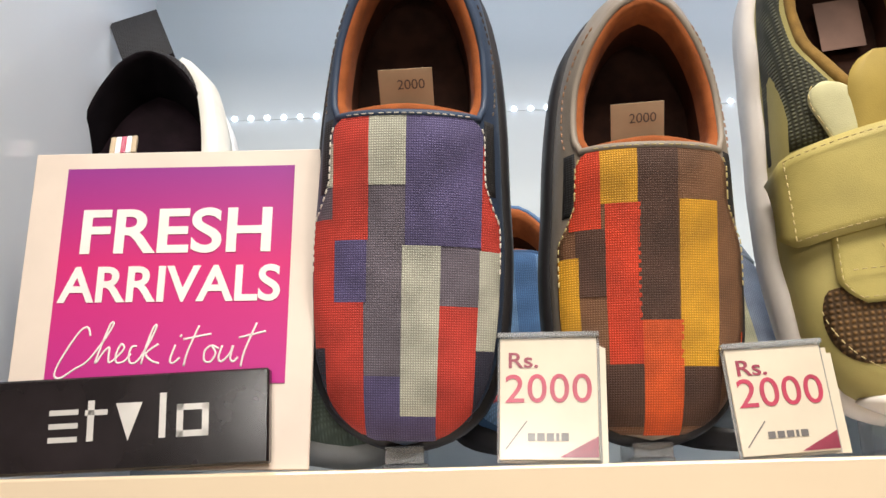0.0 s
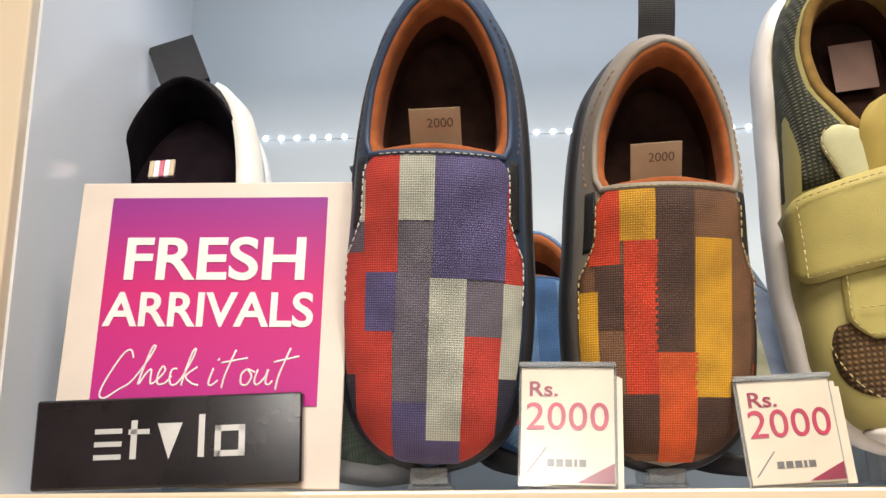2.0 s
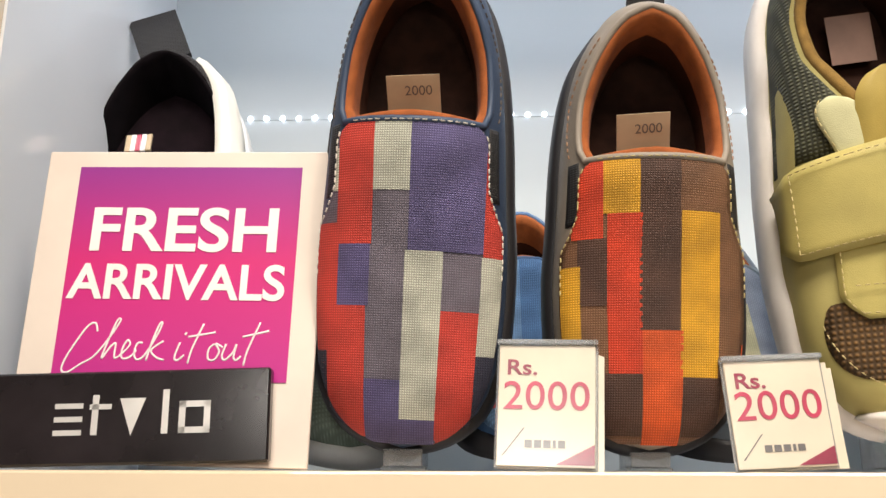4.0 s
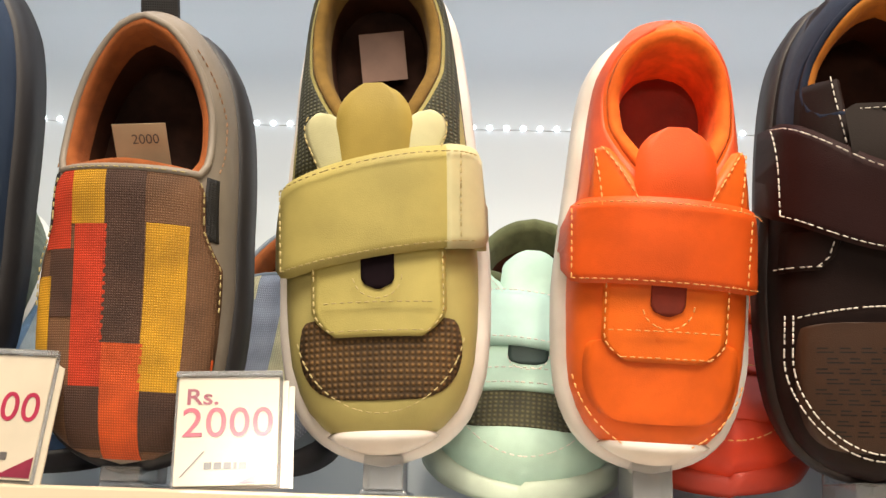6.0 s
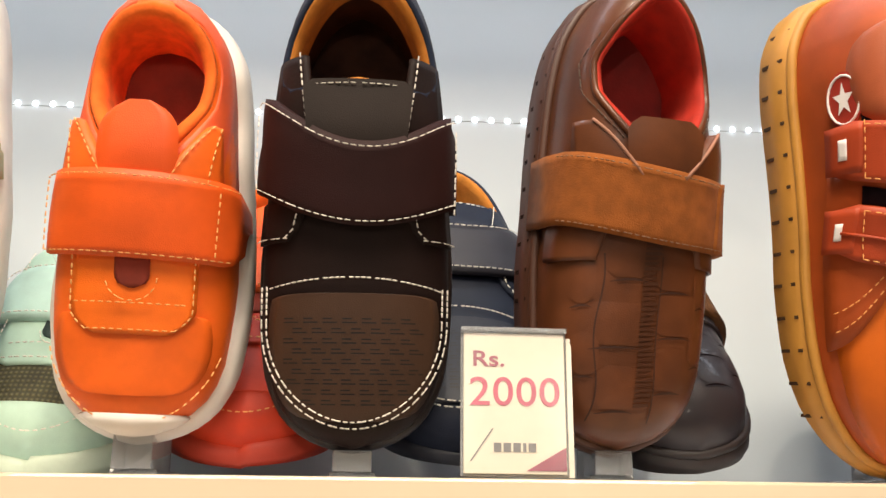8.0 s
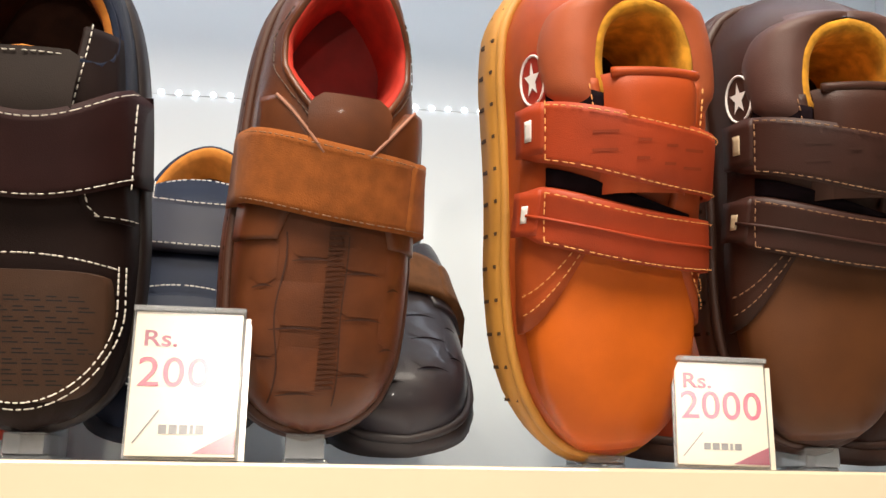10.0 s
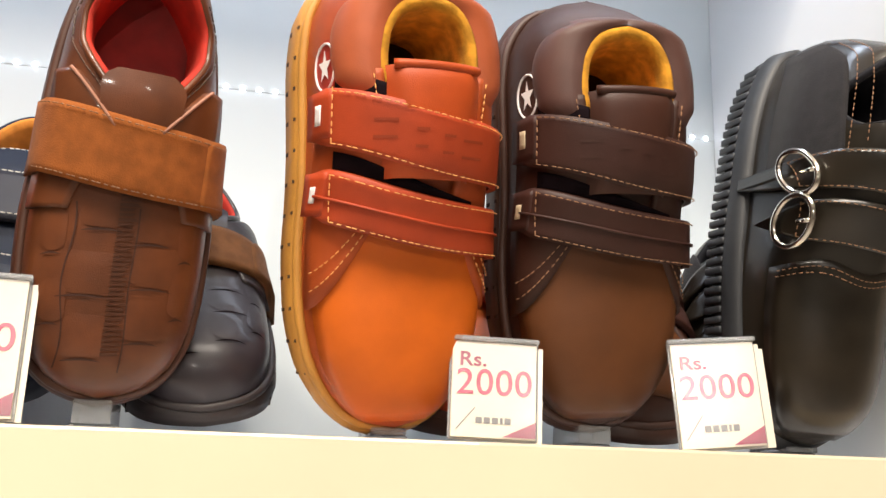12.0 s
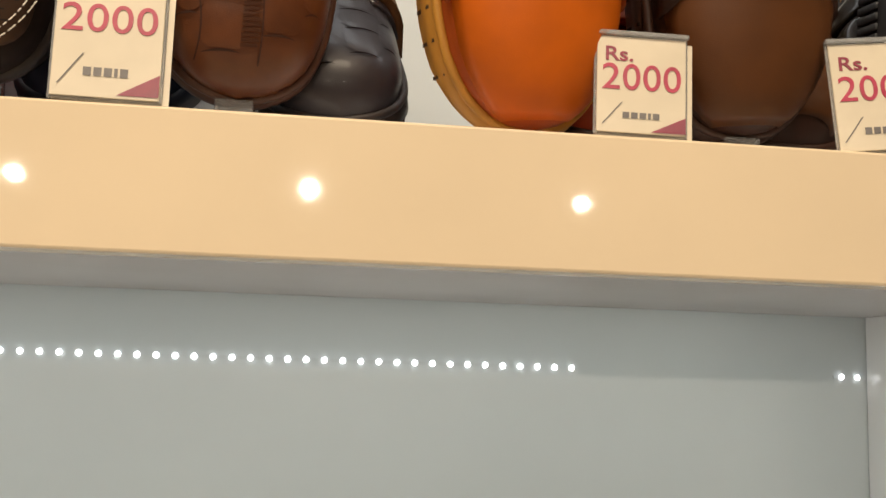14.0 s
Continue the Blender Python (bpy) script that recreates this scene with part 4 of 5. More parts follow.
    for lo0, hi0, tag in ((0.525, 0.635, "up"), (0.378, 0.482, "low")):
        lo = lambda x, k=lo0: (k + sag(x) - 0.038 * x / W) * L
        hi = lambda x, k=hi0: (k + sag(x) - 0.038 * x / W) * L
        st = band(-W * 0.90, W * 1.0, lo, hi, 0.002, "left")
        strap = part("strap", patch(last, st, 28, 8, 0.0062, 0.003, 0.0005), c["strap"], ob)
        if not simple:
            part("stitching", stitches(last, edge_of(st, sides="ltb", n=40), 0.0072, 0.0032, 0.0021), M[c["thread"]], strap)
            if tag == "low":
                part("ridge", patch(last, band(-W * 0.88, W * 0.98, lambda x: (lo(x) + hi(x)) / 2 - 0.0005, lambda x: (lo(x) + hi(x)) / 2 + 0.0005), 28, 2, 0.0076, 0.001), c["strap"], strap)
            else:
                for x, wd in ((-0.016, 0.007), (-0.005, 0.004), (0.004, 0.004), (0.013, 0.008)):
                    mid = (lo(x) + hi(x)) / 2
                    for dv in (-0.003, 0.003):
                        bars = bmesh.new()
                        q4 = [last.xy(x + a, mid + dv + b, 0.0071) for a, b in ((-wd / 2, -0.0005), (wd / 2, -0.0005), (wd / 2, 0.0005), (-wd / 2, 0.0005))]
                        bars.faces.new([bars.verts.new(p) for p in q4])
                        part("embossed_bar", bars, c["emboss"], strap, "", False)
        black = band(-W * 0.82, W * (-0.45 if tag == "up" else 0.55), lambda x: hi(x) - 0.001, lambda x: hi(x) + 0.0065 * (1 - 0.85 * (x / W + 0.82) / 1.37))
        part("hook_tape", patch(last, black, 24, 3, 0.0030, 0.002), M["black_in"], ob, "black hook-and-loop tape")
        v0, v1 = lo(-W * 0.9), hi(-W * 0.9)
        tabf = lambda p, q: (-last.w(v0 + 0.002 + (v1 - v0 - 0.004) * q) * (0.975 - 0.115 * p), v0 + 0.002 + (v1 - v0 - 0.004) * q)
        tb = part("side_tab", patch(last, tabf, 5, 6, 0.0064, 0.003), c["strap"], ob)
        markf = lambda p, q: (-last.w(v0 + 0.007 + (v1 - v0 - 0.014) * q) * (0.945 - 0.025 * p), v0 + 0.007 + (v1 - v0 - 0.014) * q)
        bar = patch(last, markf, 4, 4, 0.0068, 0.0005)
        part("tab_mark", bar, M["whiteink"] if not mirror else M["tag"], tb)
    tread_marks(ob, last, c["mark"], 13, 0.007, (-1, 1), 0.0045)
    # round star badge at the ankle
    bm = bmesh.new()
    cpt = last.at(0.73 * L, -1.22, 0.0012)
    nrm = (last.at(0.73 * L, -1.22, 0.01) - cpt).normalized()
    ax = Vector((0, 1, 0))
    bx = nrm.cross(ax).normalized()
    disc = [cpt + ax * math.cos(k * math.tau / 20) * 0.011 + bx * math.sin(k * math.tau / 20) * 0.008 for k in range(20)]
    badge = part("badge", loft([disc, [p + nrm * 0.0015 for p in disc]], True, True), c["tabm"], ob, "round badge with a star", False)
    star = [cpt + nrm * 0.002 + (ax * math.cos(k * math.tau / 10) * 1.5 + bx * math.sin(k * math.tau / 10)) * (0.0046 if k % 2 == 0 else 0.0019) for k in range(10)]
    bm.faces.new([bm.verts.new(p) for p in star])
    part("star", bm, M["whiteink"], badge, "", False)
    rim = [cpt + nrm * 0.0018 + (p - cpt) * 0.86 for p in disc]
    part("badge_rim", tube(rim, 0.0005, 6, True), M["whiteink"], badge, "", False)
    return ob


def buckle_boot(label, m, c, L=0.19, W=0.041, group="ankle boots", simple=False, hscale=0.64):
    hs = [(0, 0.014), (0.03, 0.030), (0.1, 0.042), (0.2, 0.048), (0.32, 0.053), (0.45, 0.068), (0.55, 0.086), (0.66, 0.098), (0.78, 0.100), (0.87, 0.096), (0.94, 0.070), (1, 0.030)]
    last = Last(L, W, hs, 0.70, open_half=0.66, back=0.88, q=0.52, hscale=hscale, wshape=HEEL_TALL, open_shape=[(0, 0.86), (0.1, 0.96), (0.3, 1.0), (0.55, 0.90), (0.78, 0.62), (0.93, 0.30), (1, 0)])
    ob = shoe_core(label, group, last, m, c["upper"], c["sole"], c["lining"], c["insole"], rim=0.0042, lift=0.0012, thick=0.014, out=0.0042, heel_thick=0.019, lip=0.004, sole_label="dark grey rubber sole with a toothed edge", name="boot")
    def cap(p, q):
        v = 0.004 + (0.40 * L - 0.004) * q
        bulge = 0.03 * L * math.sin(p * 9) * q
        return last.w(v) * 0.97 * (2 * p - 1), v + bulge * 0.4
    part("toe_cap", patch(last, cap, 26, 22, 0.0007, 0.0012, 0.0008), c["upper"], ob)
    if not simple:
        part("stitching", stitches(last, [[cap(0.02 + 0.96 * k / 50, 0.965) for k in range(51)], [cap(0.02 + 0.96 * k / 50, 0.93) for k in range(51)]], 0.0020, 0.0026, 0.0016), M["thread_brown"], ob)
        part("panel_stitching", stitches(last, [[(-0.75 * last.w(v), v) for v in [(0.58 + 0.36 * k / 24) * L for k in range(25)]], [(-0.60 * last.w(v), v) for v in [(0.66 + 0.28 * k / 24) * L for k in range(25)]]], 0.0008, 0.0026, 0.0016), M["thread_brown"], ob)
    def heel_panel(p, q):
        v = (0.62 + 0.34 * q) * L
        return -last.w(v) * (0.999 - 0.22 * p * (1 - 0.3 * q)), v
    part("heel_panel", patch(last, heel_panel, 6, 14, 0.0009, 0.0016), c["suede"], ob, "black suede heel panel")
    for k, (lo0, hi0) in enumerate(((0.550, 0.632), (0.440, 0.528))):
        lo = lambda x, a=lo0: (a - 0.018 * x / W) * L
        hi = lambda x, a=hi0: (a - 0.018 * x / W) * L
        st = band(-W * 0.95, W * 0.99, lo, hi, 0.008, "left")
        strap = part("strap", patch(last, st, 28, 8, 0.0050, 0.003, 0.0004), c["upper"], ob, "black leather buckle strap")
        if not simple:
            part("stitching", stitches(last, edge_of(st, sides="ltb", n=40), 0.0058, 0.0028, 0.0017), M["thread_brown"], strap)
        if simple:
            continue
        # round buckle
        bx = -W * 0.82 - 0.001 * k
        bv = (lo(bx) + hi(bx)) / 2
        cpt = last.xy(bx, bv, 0.0078)
        tx = (last.xy(bx + 0.004, bv, 0.0078) - last.xy(bx - 0.004, bv, 0.0078)).normalized()
        ty = (last.xy(bx, bv + 0.004, 0.0078) - last.xy(bx, bv - 0.004, 0.0078)).normalized()
        ring = [cpt + tx * 0.0108 * math.cos(t) + ty * 0.0118 * math.sin(t) for t in [math.tau * i / 28 for i in range(28)]]
        buckle = part("buckle", tube(ring, 0.0016, 8, True), M["nickel"], ob, "round polished metal buckle")
        part("pin", tube([cpt + tx * 0.0105 - ty * 0.001 + tx.cross(ty) * 0.001, cpt + tx * 0.0025 - ty * 0.0005], 0.0011), M["nickel"], buckle)
    if not simple:
        for s in (-1,):
            bm = bmesh.new()
            for k in range(34):
                v = (0.14 + 0.82 * k / 33) * L
                w = last.w(v)
                b = box((-0.0012, -0.0017, -0.010), (0.002, 0.0017, 0.003), 0.0004, 1)
                me = bpy.data.meshes.new("tmp")
                for p in b.verts:
                    p.co = Vector((-(w + 0.0040), v, -0.010)) + p.co
                b.to_mesh(me)
                b.free()
                bm.from_mesh(me)
                bpy.data.meshes.remove(me)
            part("toothed_edge", bm, c["sole"], ob)
    return ob


def knit_shoe(label, m, c, L=0.19, W=0.036, group="knit shoes"):
    last = Last(L, W, H_LOW, 0.54, open_half=0.86, q=0.60, wshape=HEEL_NARROW, open_shape=[(0, 0.6), (0.1, 0.9), (0.25, 1.0), (0.5, 0.92), (0.75, 0.68), (0.92, 0.36), (1, 0)])
    ob = shoe_core(label, group, last, m, c["upper"], c["sole"], c["lining"], c["insole"], rim=0.003, lift=0.001, thick=0.02, out=0.004, heel_thick=0.028)
    pull_tab(ob, last, c["tab"], 0.034, 0.026, -0.002, -0.35)
    if c.get("quilt"):
        def quilt(p, q):
            v = (0.55 + 0.42 * q) * L
            return last.w(v) * (0.80 + 0.199 * p), v
        part("quilted_side", patch(last, quilt, 8, 16, 0.003, 0.004, 0.003), c["quilt"], ob, "white quilted side panel")
    if c.get("ribbon"):
        for k, mm in enumerate(("tag", "whiteink", "crimson", "whiteink", "tag")):
            x = -0.0068 + 0.0027 * k
            part("ribbon_stripe", box((x - 0.006, 0.655 * L, 0.030), (x - 0.0034, 0.705 * L, 0.032), 0.0004, 1), M[mm], ob, "", False)
    if c.get("trim"):
        def tr(p, q):
            v = (0.10 + 0.42 * q) * L
            return last.w(v) * (0.93 + 0.06 * p), v
        part("side_trim", patch(last, tr, 4, 16, 0.0012, 0.002), c["trim"], ob, "yellow side trim")
    return ob


# ---- colours of the shoes ----
red_f, blue_f, pale_f = weave("red_canvas", srgb(196, 62, 48)), weave("violet_canvas", srgb(92, 84, 128)), weave("pale_canvas", srgb(196, 196, 180))
grey_f, navy_f = weave("grey_canvas", srgb(112, 104, 116)), weave("navy_canvas", srgb(44, 44, 62))
brown_f, dark_f = weave("brown_canvas", srgb(122, 86, 58)), weave("dark_brown_canvas", srgb(82, 56, 44))
yellow_f, orange_f, rust_f = weave("yellow_canvas", srgb(216, 160, 24)), weave("orange_canvas", srgb(224, 92, 28)), weave("rust_canvas", srgb(206, 62, 24))
tan_lining = suede("tan_lining", srgb(150, 84, 40))
# inner walls of the lined shoes, darkened in colour for the shade there
shaded_inner = mat("shaded_inner", srgb(58, 29, 14), 0.85, scale=120, vary=0.12, bump=0.2, spec=0.2)
black_rubber, black_tape = rubber("black_rubber", (0.02, 0.018, 0.02)), weave("black_tape", (0.016, 0.015, 0.016))
navy_leather, grey_leather = leather("navy_leather", srgb(54, 68, 92)), leather("grey_leather", srgb(142, 132, 120))
slip_violet = dict(side=navy_leather, sole=black_rubber, lining=tan_lining, inner=shaded_inner, insole=M["dark_in"], vamp=grey_f, vamp_label="woven canvas vamp in red, violet and pale blocks", red=red_f, blue=blue_f, pale=pale_f, grey=grey_f, navy=navy_f, gore=black_tape, tab=black_tape, thread="thread_white", thread2="thread_dark")
slip_brown = dict(side=grey_leather, sole=black_rubber, lining=tan_lining, inner=shaded_inner, insole=M["dark_in"], vamp=brown_f, vamp_label="woven canvas vamp in brown, orange and yellow blocks", dark=dark_f, yellow=yellow_f, orange=orange_f, rust=rust_f, brown=brown_f, gore=black_tape, tab=black_tape, thread="thread_gold", thread2="thread_brown")
sky_f, mist_f, pink_f = weave("sky_canvas", srgb(128, 164, 206)), weave("mist_canvas", srgb(190, 206, 214)), weave("rose_canvas", srgb(190, 80, 90))
slip_blue = dict(slip_violet, vamp=sky_f, vamp_label="woven canvas vamp in pale blue stripes", pale=mist_f, blue=weave("denim_canvas", srgb(90, 130, 180)), red=pink_f, side=leather("blue_leather", srgb(70, 100, 140)))
slip_grey = dict(slip_brown, vamp=weave("grey_blue_canvas", srgb(150, 158, 176)), vamp_label="woven canvas vamp in grey and cream blocks", yellow=weave("cream_canvas", srgb(206, 200, 160)), rust=pink_f, side=leather("slate_leather", srgb(120, 130, 140)))

olive = leather("olive_leather", srgb(176, 164, 100), 0.5)
sneaker_green = dict(upper=olive, sole=rubber("white_rubber", (0.78, 0.72, 0.66), vary=0.05), lining=suede("mustard_lining", srgb(128, 100, 46)), inner=shaded_inner, insole=M["dark_in"], quarter=knit("olive_knit", srgb(92, 92, 70)), eyestay=leather("pale_olive_leather", srgb(204, 200, 154), 0.5), tongue=leather("mustard_leather", srgb(172, 150, 70), 0.5), window=knit("brown_mesh", srgb(116, 86, 46), bscale=140), saddle=leather("olive_leather_bright", srgb(186, 172, 98), 0.5), slot=M["black_in"], strap=leather("olive_strap_leather", srgb(182, 168, 96), 0.5), strap_label="broad olive hook-and-loop strap", strap_end=leather("pale_strap_leather", srgb(204, 196, 150), 0.5), thread="thread_gold", label=True)
orange_l = leather("orange_leather", srgb(244, 106, 24), 0.42, vary=0.07)
sneaker_orange = dict(upper=orange_l, sole=sneaker_green["sole"], lining=mat("orange_plush", srgb(244, 110, 28), 0.8, scale=120, vary=0.1, bump=0.3, bscale=900, sheen=0.05, spec=0.25), insole=mat("rust_insole", srgb(120, 36, 14), 0.8, bump=0.2), quarter=leather("coral_leather", srgb(236, 96, 50), 0.45, vary=0.07), eyestay=orange_l, tongue=leather("red_orange_leather", srgb(238, 90, 24), 0.45, vary=0.07), saddle=leather("bright_orange_leather", srgb(246, 114, 22), 0.42, vary=0.06), slot=mat("rust_slot", srgb(130, 40, 16), 0.8, bump=0.1), strap=leather("deep_orange_leather", srgb(236, 94, 24), 0.42, vary=0.07), strap_label="broad orange hook-and-loop strap", thread="thread_orange")
mint = leather("mint_leather", srgb(178, 206, 188), 0.5, vary=0.07)
sneaker_mint = dict(sneaker_green, label=False, slot_half=0.0085, window=knit("dark_mesh", srgb(92, 88, 58), bscale=140), upper=mint, sole=rubber("pale_mint_rubber", srgb(196, 208, 188)), quarter=knit("dark_olive_knit", srgb(70, 78, 58)), lining=suede("moss_lining", srgb(92, 96, 66)), eyestay=mint, tongue=mint, saddle=mint, strap=leather("pale_mint_leather", srgb(186, 216, 204), 0.5, vary=0.06), strap_label="broad mint hook-and-loop strap", strap_end=mint, slot=mat("bottle_slot", srgb(28, 46, 40), 0.7, bump=0.1), thread="thread_white")
sneaker_red = dict(sneaker_orange, sole=rubber("red_rubber", srgb(190, 60, 34)), upper=leather("red_leather", srgb(214, 64, 30), 0.42, vary=0.08), saddle=leather("red_saddle_leather", srgb(206, 58, 28), 0.42, vary=0.08))

dark_l = leather("dark_brown_leather", srgb(32, 20, 18), 0.52, spec=0.16)
moc_dark = dict(heel=suede("dark_blue_suede", srgb(34, 42, 62)), upper=dark_l, sole=rubber("dark_brown_rubber", srgb(34, 23, 20)), lining=suede("ochre_lining", srgb(186, 118, 42)), inner=shaded_inner, insole=M["dark_in"], apron=leather("stamped_leather", srgb(66, 44, 30), 0.42), stamp=mat("stamp_shadow", srgb(22, 15, 12), 0.6, bump=0), tongue=leather("brown_black_leather", srgb(34, 23, 18), 0.7), strap=leather("oxblood_leather", srgb(44, 22, 22), 0.52, spec=0.18), strap_label="dark oxblood hook-and-loop strap", thread="thread_white")
navy_l = leather("midnight_leather", srgb(25, 31, 48), 0.5, spec=0.25)
moc_navy = dict(moc_dark, upper=navy_l, sole=rubber("midnight_rubber", srgb(28, 30, 42)), apron=leather("midnight_apron_leather", srgb(30, 33, 46), 0.45), tongue=navy_l, strap=leather("punched_leather", srgb(46, 45, 54), 0.5), strap_label="punched slate leather strap")
croc = leather("brown_croc_leather", srgb(98, 54, 28), 0.33, vary=0.14, coat=0.2)
croc_brown = dict(edge=leather("raw_edge_leather", srgb(168, 120, 98), 0.6), upper=croc, sole=rubber("brown_rubber", srgb(76, 44, 28)), lining=mat("red_lining", srgb(180, 40, 18), 0.8, scale=90, vary=0.12, bump=0.2), insole=mat("red_insole", srgb(122, 28, 22), 0.8, bump=0.2), strap=suede("tan_suede", srgb(146, 82, 30)), ridge=leather("ridge_leather", srgb(74, 42, 26), 0.3), mark=M["dark_in"], groove=leather("croc_groove_leather", srgb(62, 34, 22), 0.5))
croc_black = dict(croc_brown, groove=M["black_in"], upper=leather("black_croc_leather", srgb(46, 40, 44), 0.34, coat=0.15), sole=rubber("black_brown_rubber", srgb(40, 32, 32)), strap=suede("brown_suede", srgb(104, 68, 38)))
tan_b = leather("tan_leather", srgb(174, 77, 26), 0.45, vary=0.09)
boot_tan = dict(upper=tan_b, sole=rubber("honey_rubber", srgb(196, 140, 58)), sole_label="honey-coloured notched rubber sole", lining=mat("mustard_plush", srgb(206, 146, 36), 0.85, scale=160, vary=0.15, bump=0.5, bscale=900, sheen=0.05, spec=0.25), insole=M["dark_in"], toe=leather("glossy_tan_leather", srgb(204, 98, 16), 0.36, vary=0.045, bump=0.1), toe_label="smooth tan leather toe cap", collar=leather("rose_tan_leather", srgb(166, 84, 48), 0.42, vary=0.08), tongue=leather("orange_tan_leather", srgb(180, 74, 22), 0.42, vary=0.08), strap=leather("red_tan_leather", srgb(174, 66, 28), 0.45, vary=0.08), tabm=leather("brick_leather", srgb(164, 52, 36), 0.4), emboss=leather("emboss_leather", srgb(150, 58, 25), 0.5), mark=mat("sole_cut", srgb(70, 44, 20), 0.7, bump=0), thread="thread_orange")
brown_b = leather("chocolate_leather", srgb(58, 32, 22), 0.42)
boot_brown = dict(boot_tan, upper=brown_b, sole=rubber("chocolate_rubber", srgb(64, 38, 27)), sole_label="dark brown rubber sole", toe=leather("glossy_brown_leather", srgb(90, 53, 26), 0.36, vary=0.06, bump=0.1), toe_label="smooth brown leather toe cap", collar=leather("mauve_brown_leather", srgb(84, 58, 52), 0.4, vary=0.08), tongue=leather("umber_leather", srgb(62, 33, 22), 0.42), strap=leather("umber_strap_leather", srgb(58, 32, 25), 0.45), tabm=leather("umber_tab_leather", srgb(64, 38, 30), 0.4), emboss=leather("umber_emboss_leather", srgb(60, 35, 28), 0.5), mark=M["dark_in"], thread="thread_brown")
black_l = leather("polished_black_leather", srgb(36, 30, 22), 0.25, vary=0.25, coat=0.5, scale=25)
boot_black = dict(upper=black_l, sole=rubber("graphite_rubber", srgb(46, 47, 50)), lining=suede("charcoal_lining", srgb(40, 40, 46)), insole=M["black_in"], suede=suede("black_suede", (0.02, 0.018, 0.02)))
knit_black = dict(upper=knit("black_knit", srgb(52, 46, 46)), sole=rubber("white_sole_rubber", (0.75, 0.74, 0.72)), lining=mat("black_lining", (0.006, 0.004, 0.005), 0.95, vary=0.2, bump=0.2, spec=0.1), insole=M["black_in"], tab=black_tape, quilt=leather("white_quilt", srgb(226, 222, 210), 0.5, vary=0.04), ribbon=True)
knit_green = dict(upper=weave("green_grey_weave", srgb(112, 124, 108), bscale=220), sole=rubber("grey_sole_rubber", (0.6, 0.6, 0.58)), lining=suede("green_lining", srgb(60, 70, 60)), insole=M["black_in"], tab=black_tape, trim=leather("yellow_trim", srgb(206, 200, 40), 0.5))

mm = 0.001
VIOLET = [("pale", -31 * mm, -27 * mm, 96 * mm, 112 * mm), ("red", -27 * mm, -13.5 * mm, 76 * mm, 121 * mm), ("pale", -13.5 * mm, 0 * mm, 96 * mm, 126 * mm), ("blue", 0 * mm, 27.5 * mm, 74 * mm, 126 * mm), ("red", 27.5 * mm, 42 * mm, 73 * mm, 112 * mm), ("red", -42 * mm, -26 * mm, 37 * mm, 84 * mm), ("blue", -26 * mm, -14 * mm, 53 * mm, 76 * mm), ("red", -42 * mm, -15 * mm, 5 * mm, 53 * mm), ("pale", -1 * mm, 13 * mm, 12 * mm, 74 * mm), ("red", 13 * mm, 27 * mm, 3 * mm, 52 * mm), ("pale", 27 * mm, 42 * mm, 36 * mm, 73 * mm), ("blue", -15 * mm, -1 * mm, 3 * mm, 26 * mm), ("navy", 27 * mm, 44 * mm, 10 * mm, 36 * mm), ("navy", -44 * mm, -30 * mm, 8 * mm, 36 * mm), ("blue", -1 * mm, 13 * mm, 3 * mm, 12 * mm)]
BROWN = [("rust", -30 * mm, -19 * mm, 78 * mm, 110 * mm), ("yellow", -19 * mm, -6 * mm, 87 * mm, 112 * mm), ("rust", -17.5 * mm, -5 * mm, 28 * mm, 87 * mm), ("dark", -6 * mm, 8.5 * mm, 44 * mm, 112 * mm), ("yellow", 9 * mm, 23.5 * mm, 27 * mm, 88 * mm), ("orange", -5 * mm, 10 * mm, 3 * mm, 44 * mm), ("dark", -28 * mm, -17.5 * mm, 53 * mm, 78 * mm), ("yellow", -44 * mm, -27 * mm, 40 * mm, 68 * mm), ("dark", -19 * mm, -5 * mm, 6 * mm, 28 * mm), ("dark", 10 * mm, 25 * mm, 6 * mm, 27 * mm), ("orange", 33 * mm, 44 * mm, 32 * mm, 40 * mm)]
SKY = [("pale", -20 * mm, -8 * mm, 30 * mm, 112 * mm), ("blue", -2 * mm, 8 * mm, 20 * mm, 112 * mm), ("pale", 10 * mm, 16 * mm, 40 * mm, 112 * mm), ("red", 16 * mm, 24 * mm, 70 * mm, 108 * mm), ("red", -30 * mm, -12 * mm, 8 * mm, 30 * mm)]
CREAM = [("yellow", -22 * mm, -8 * mm, 70 * mm, 112 * mm), ("rust", -30 * mm, -10 * mm, 10 * mm, 34 * mm), ("yellow", 4 * mm, 12 * mm, 20 * mm, 60 * mm)]

# ---- the front row, toes down on clear stands ----
FRONT_Y, TILT = 0.031, 87
ROW = [(-0.006, 0.0105, 2.8), (0.089, 0.0095, 1.0), (0.1885, 0.0165, -3.2), (0.2895, 0.0170, 1.5), (0.372, 0.0120, -0.5), (0.4745, 0.0135, 1.5), (0.593, 0.0070, -4.5), (0.687, 0.0120, -4.5), (0.795, 0.0066, 2.0)]


def front(k, turn=0.0, y=FRONT_Y, tilt=TILT):
    x, z, lean = ROW[k]
    display_stand(x, max(y, 0.012), z, tilt)
    return stand_pose(x, y, z, tilt, lean, turn)


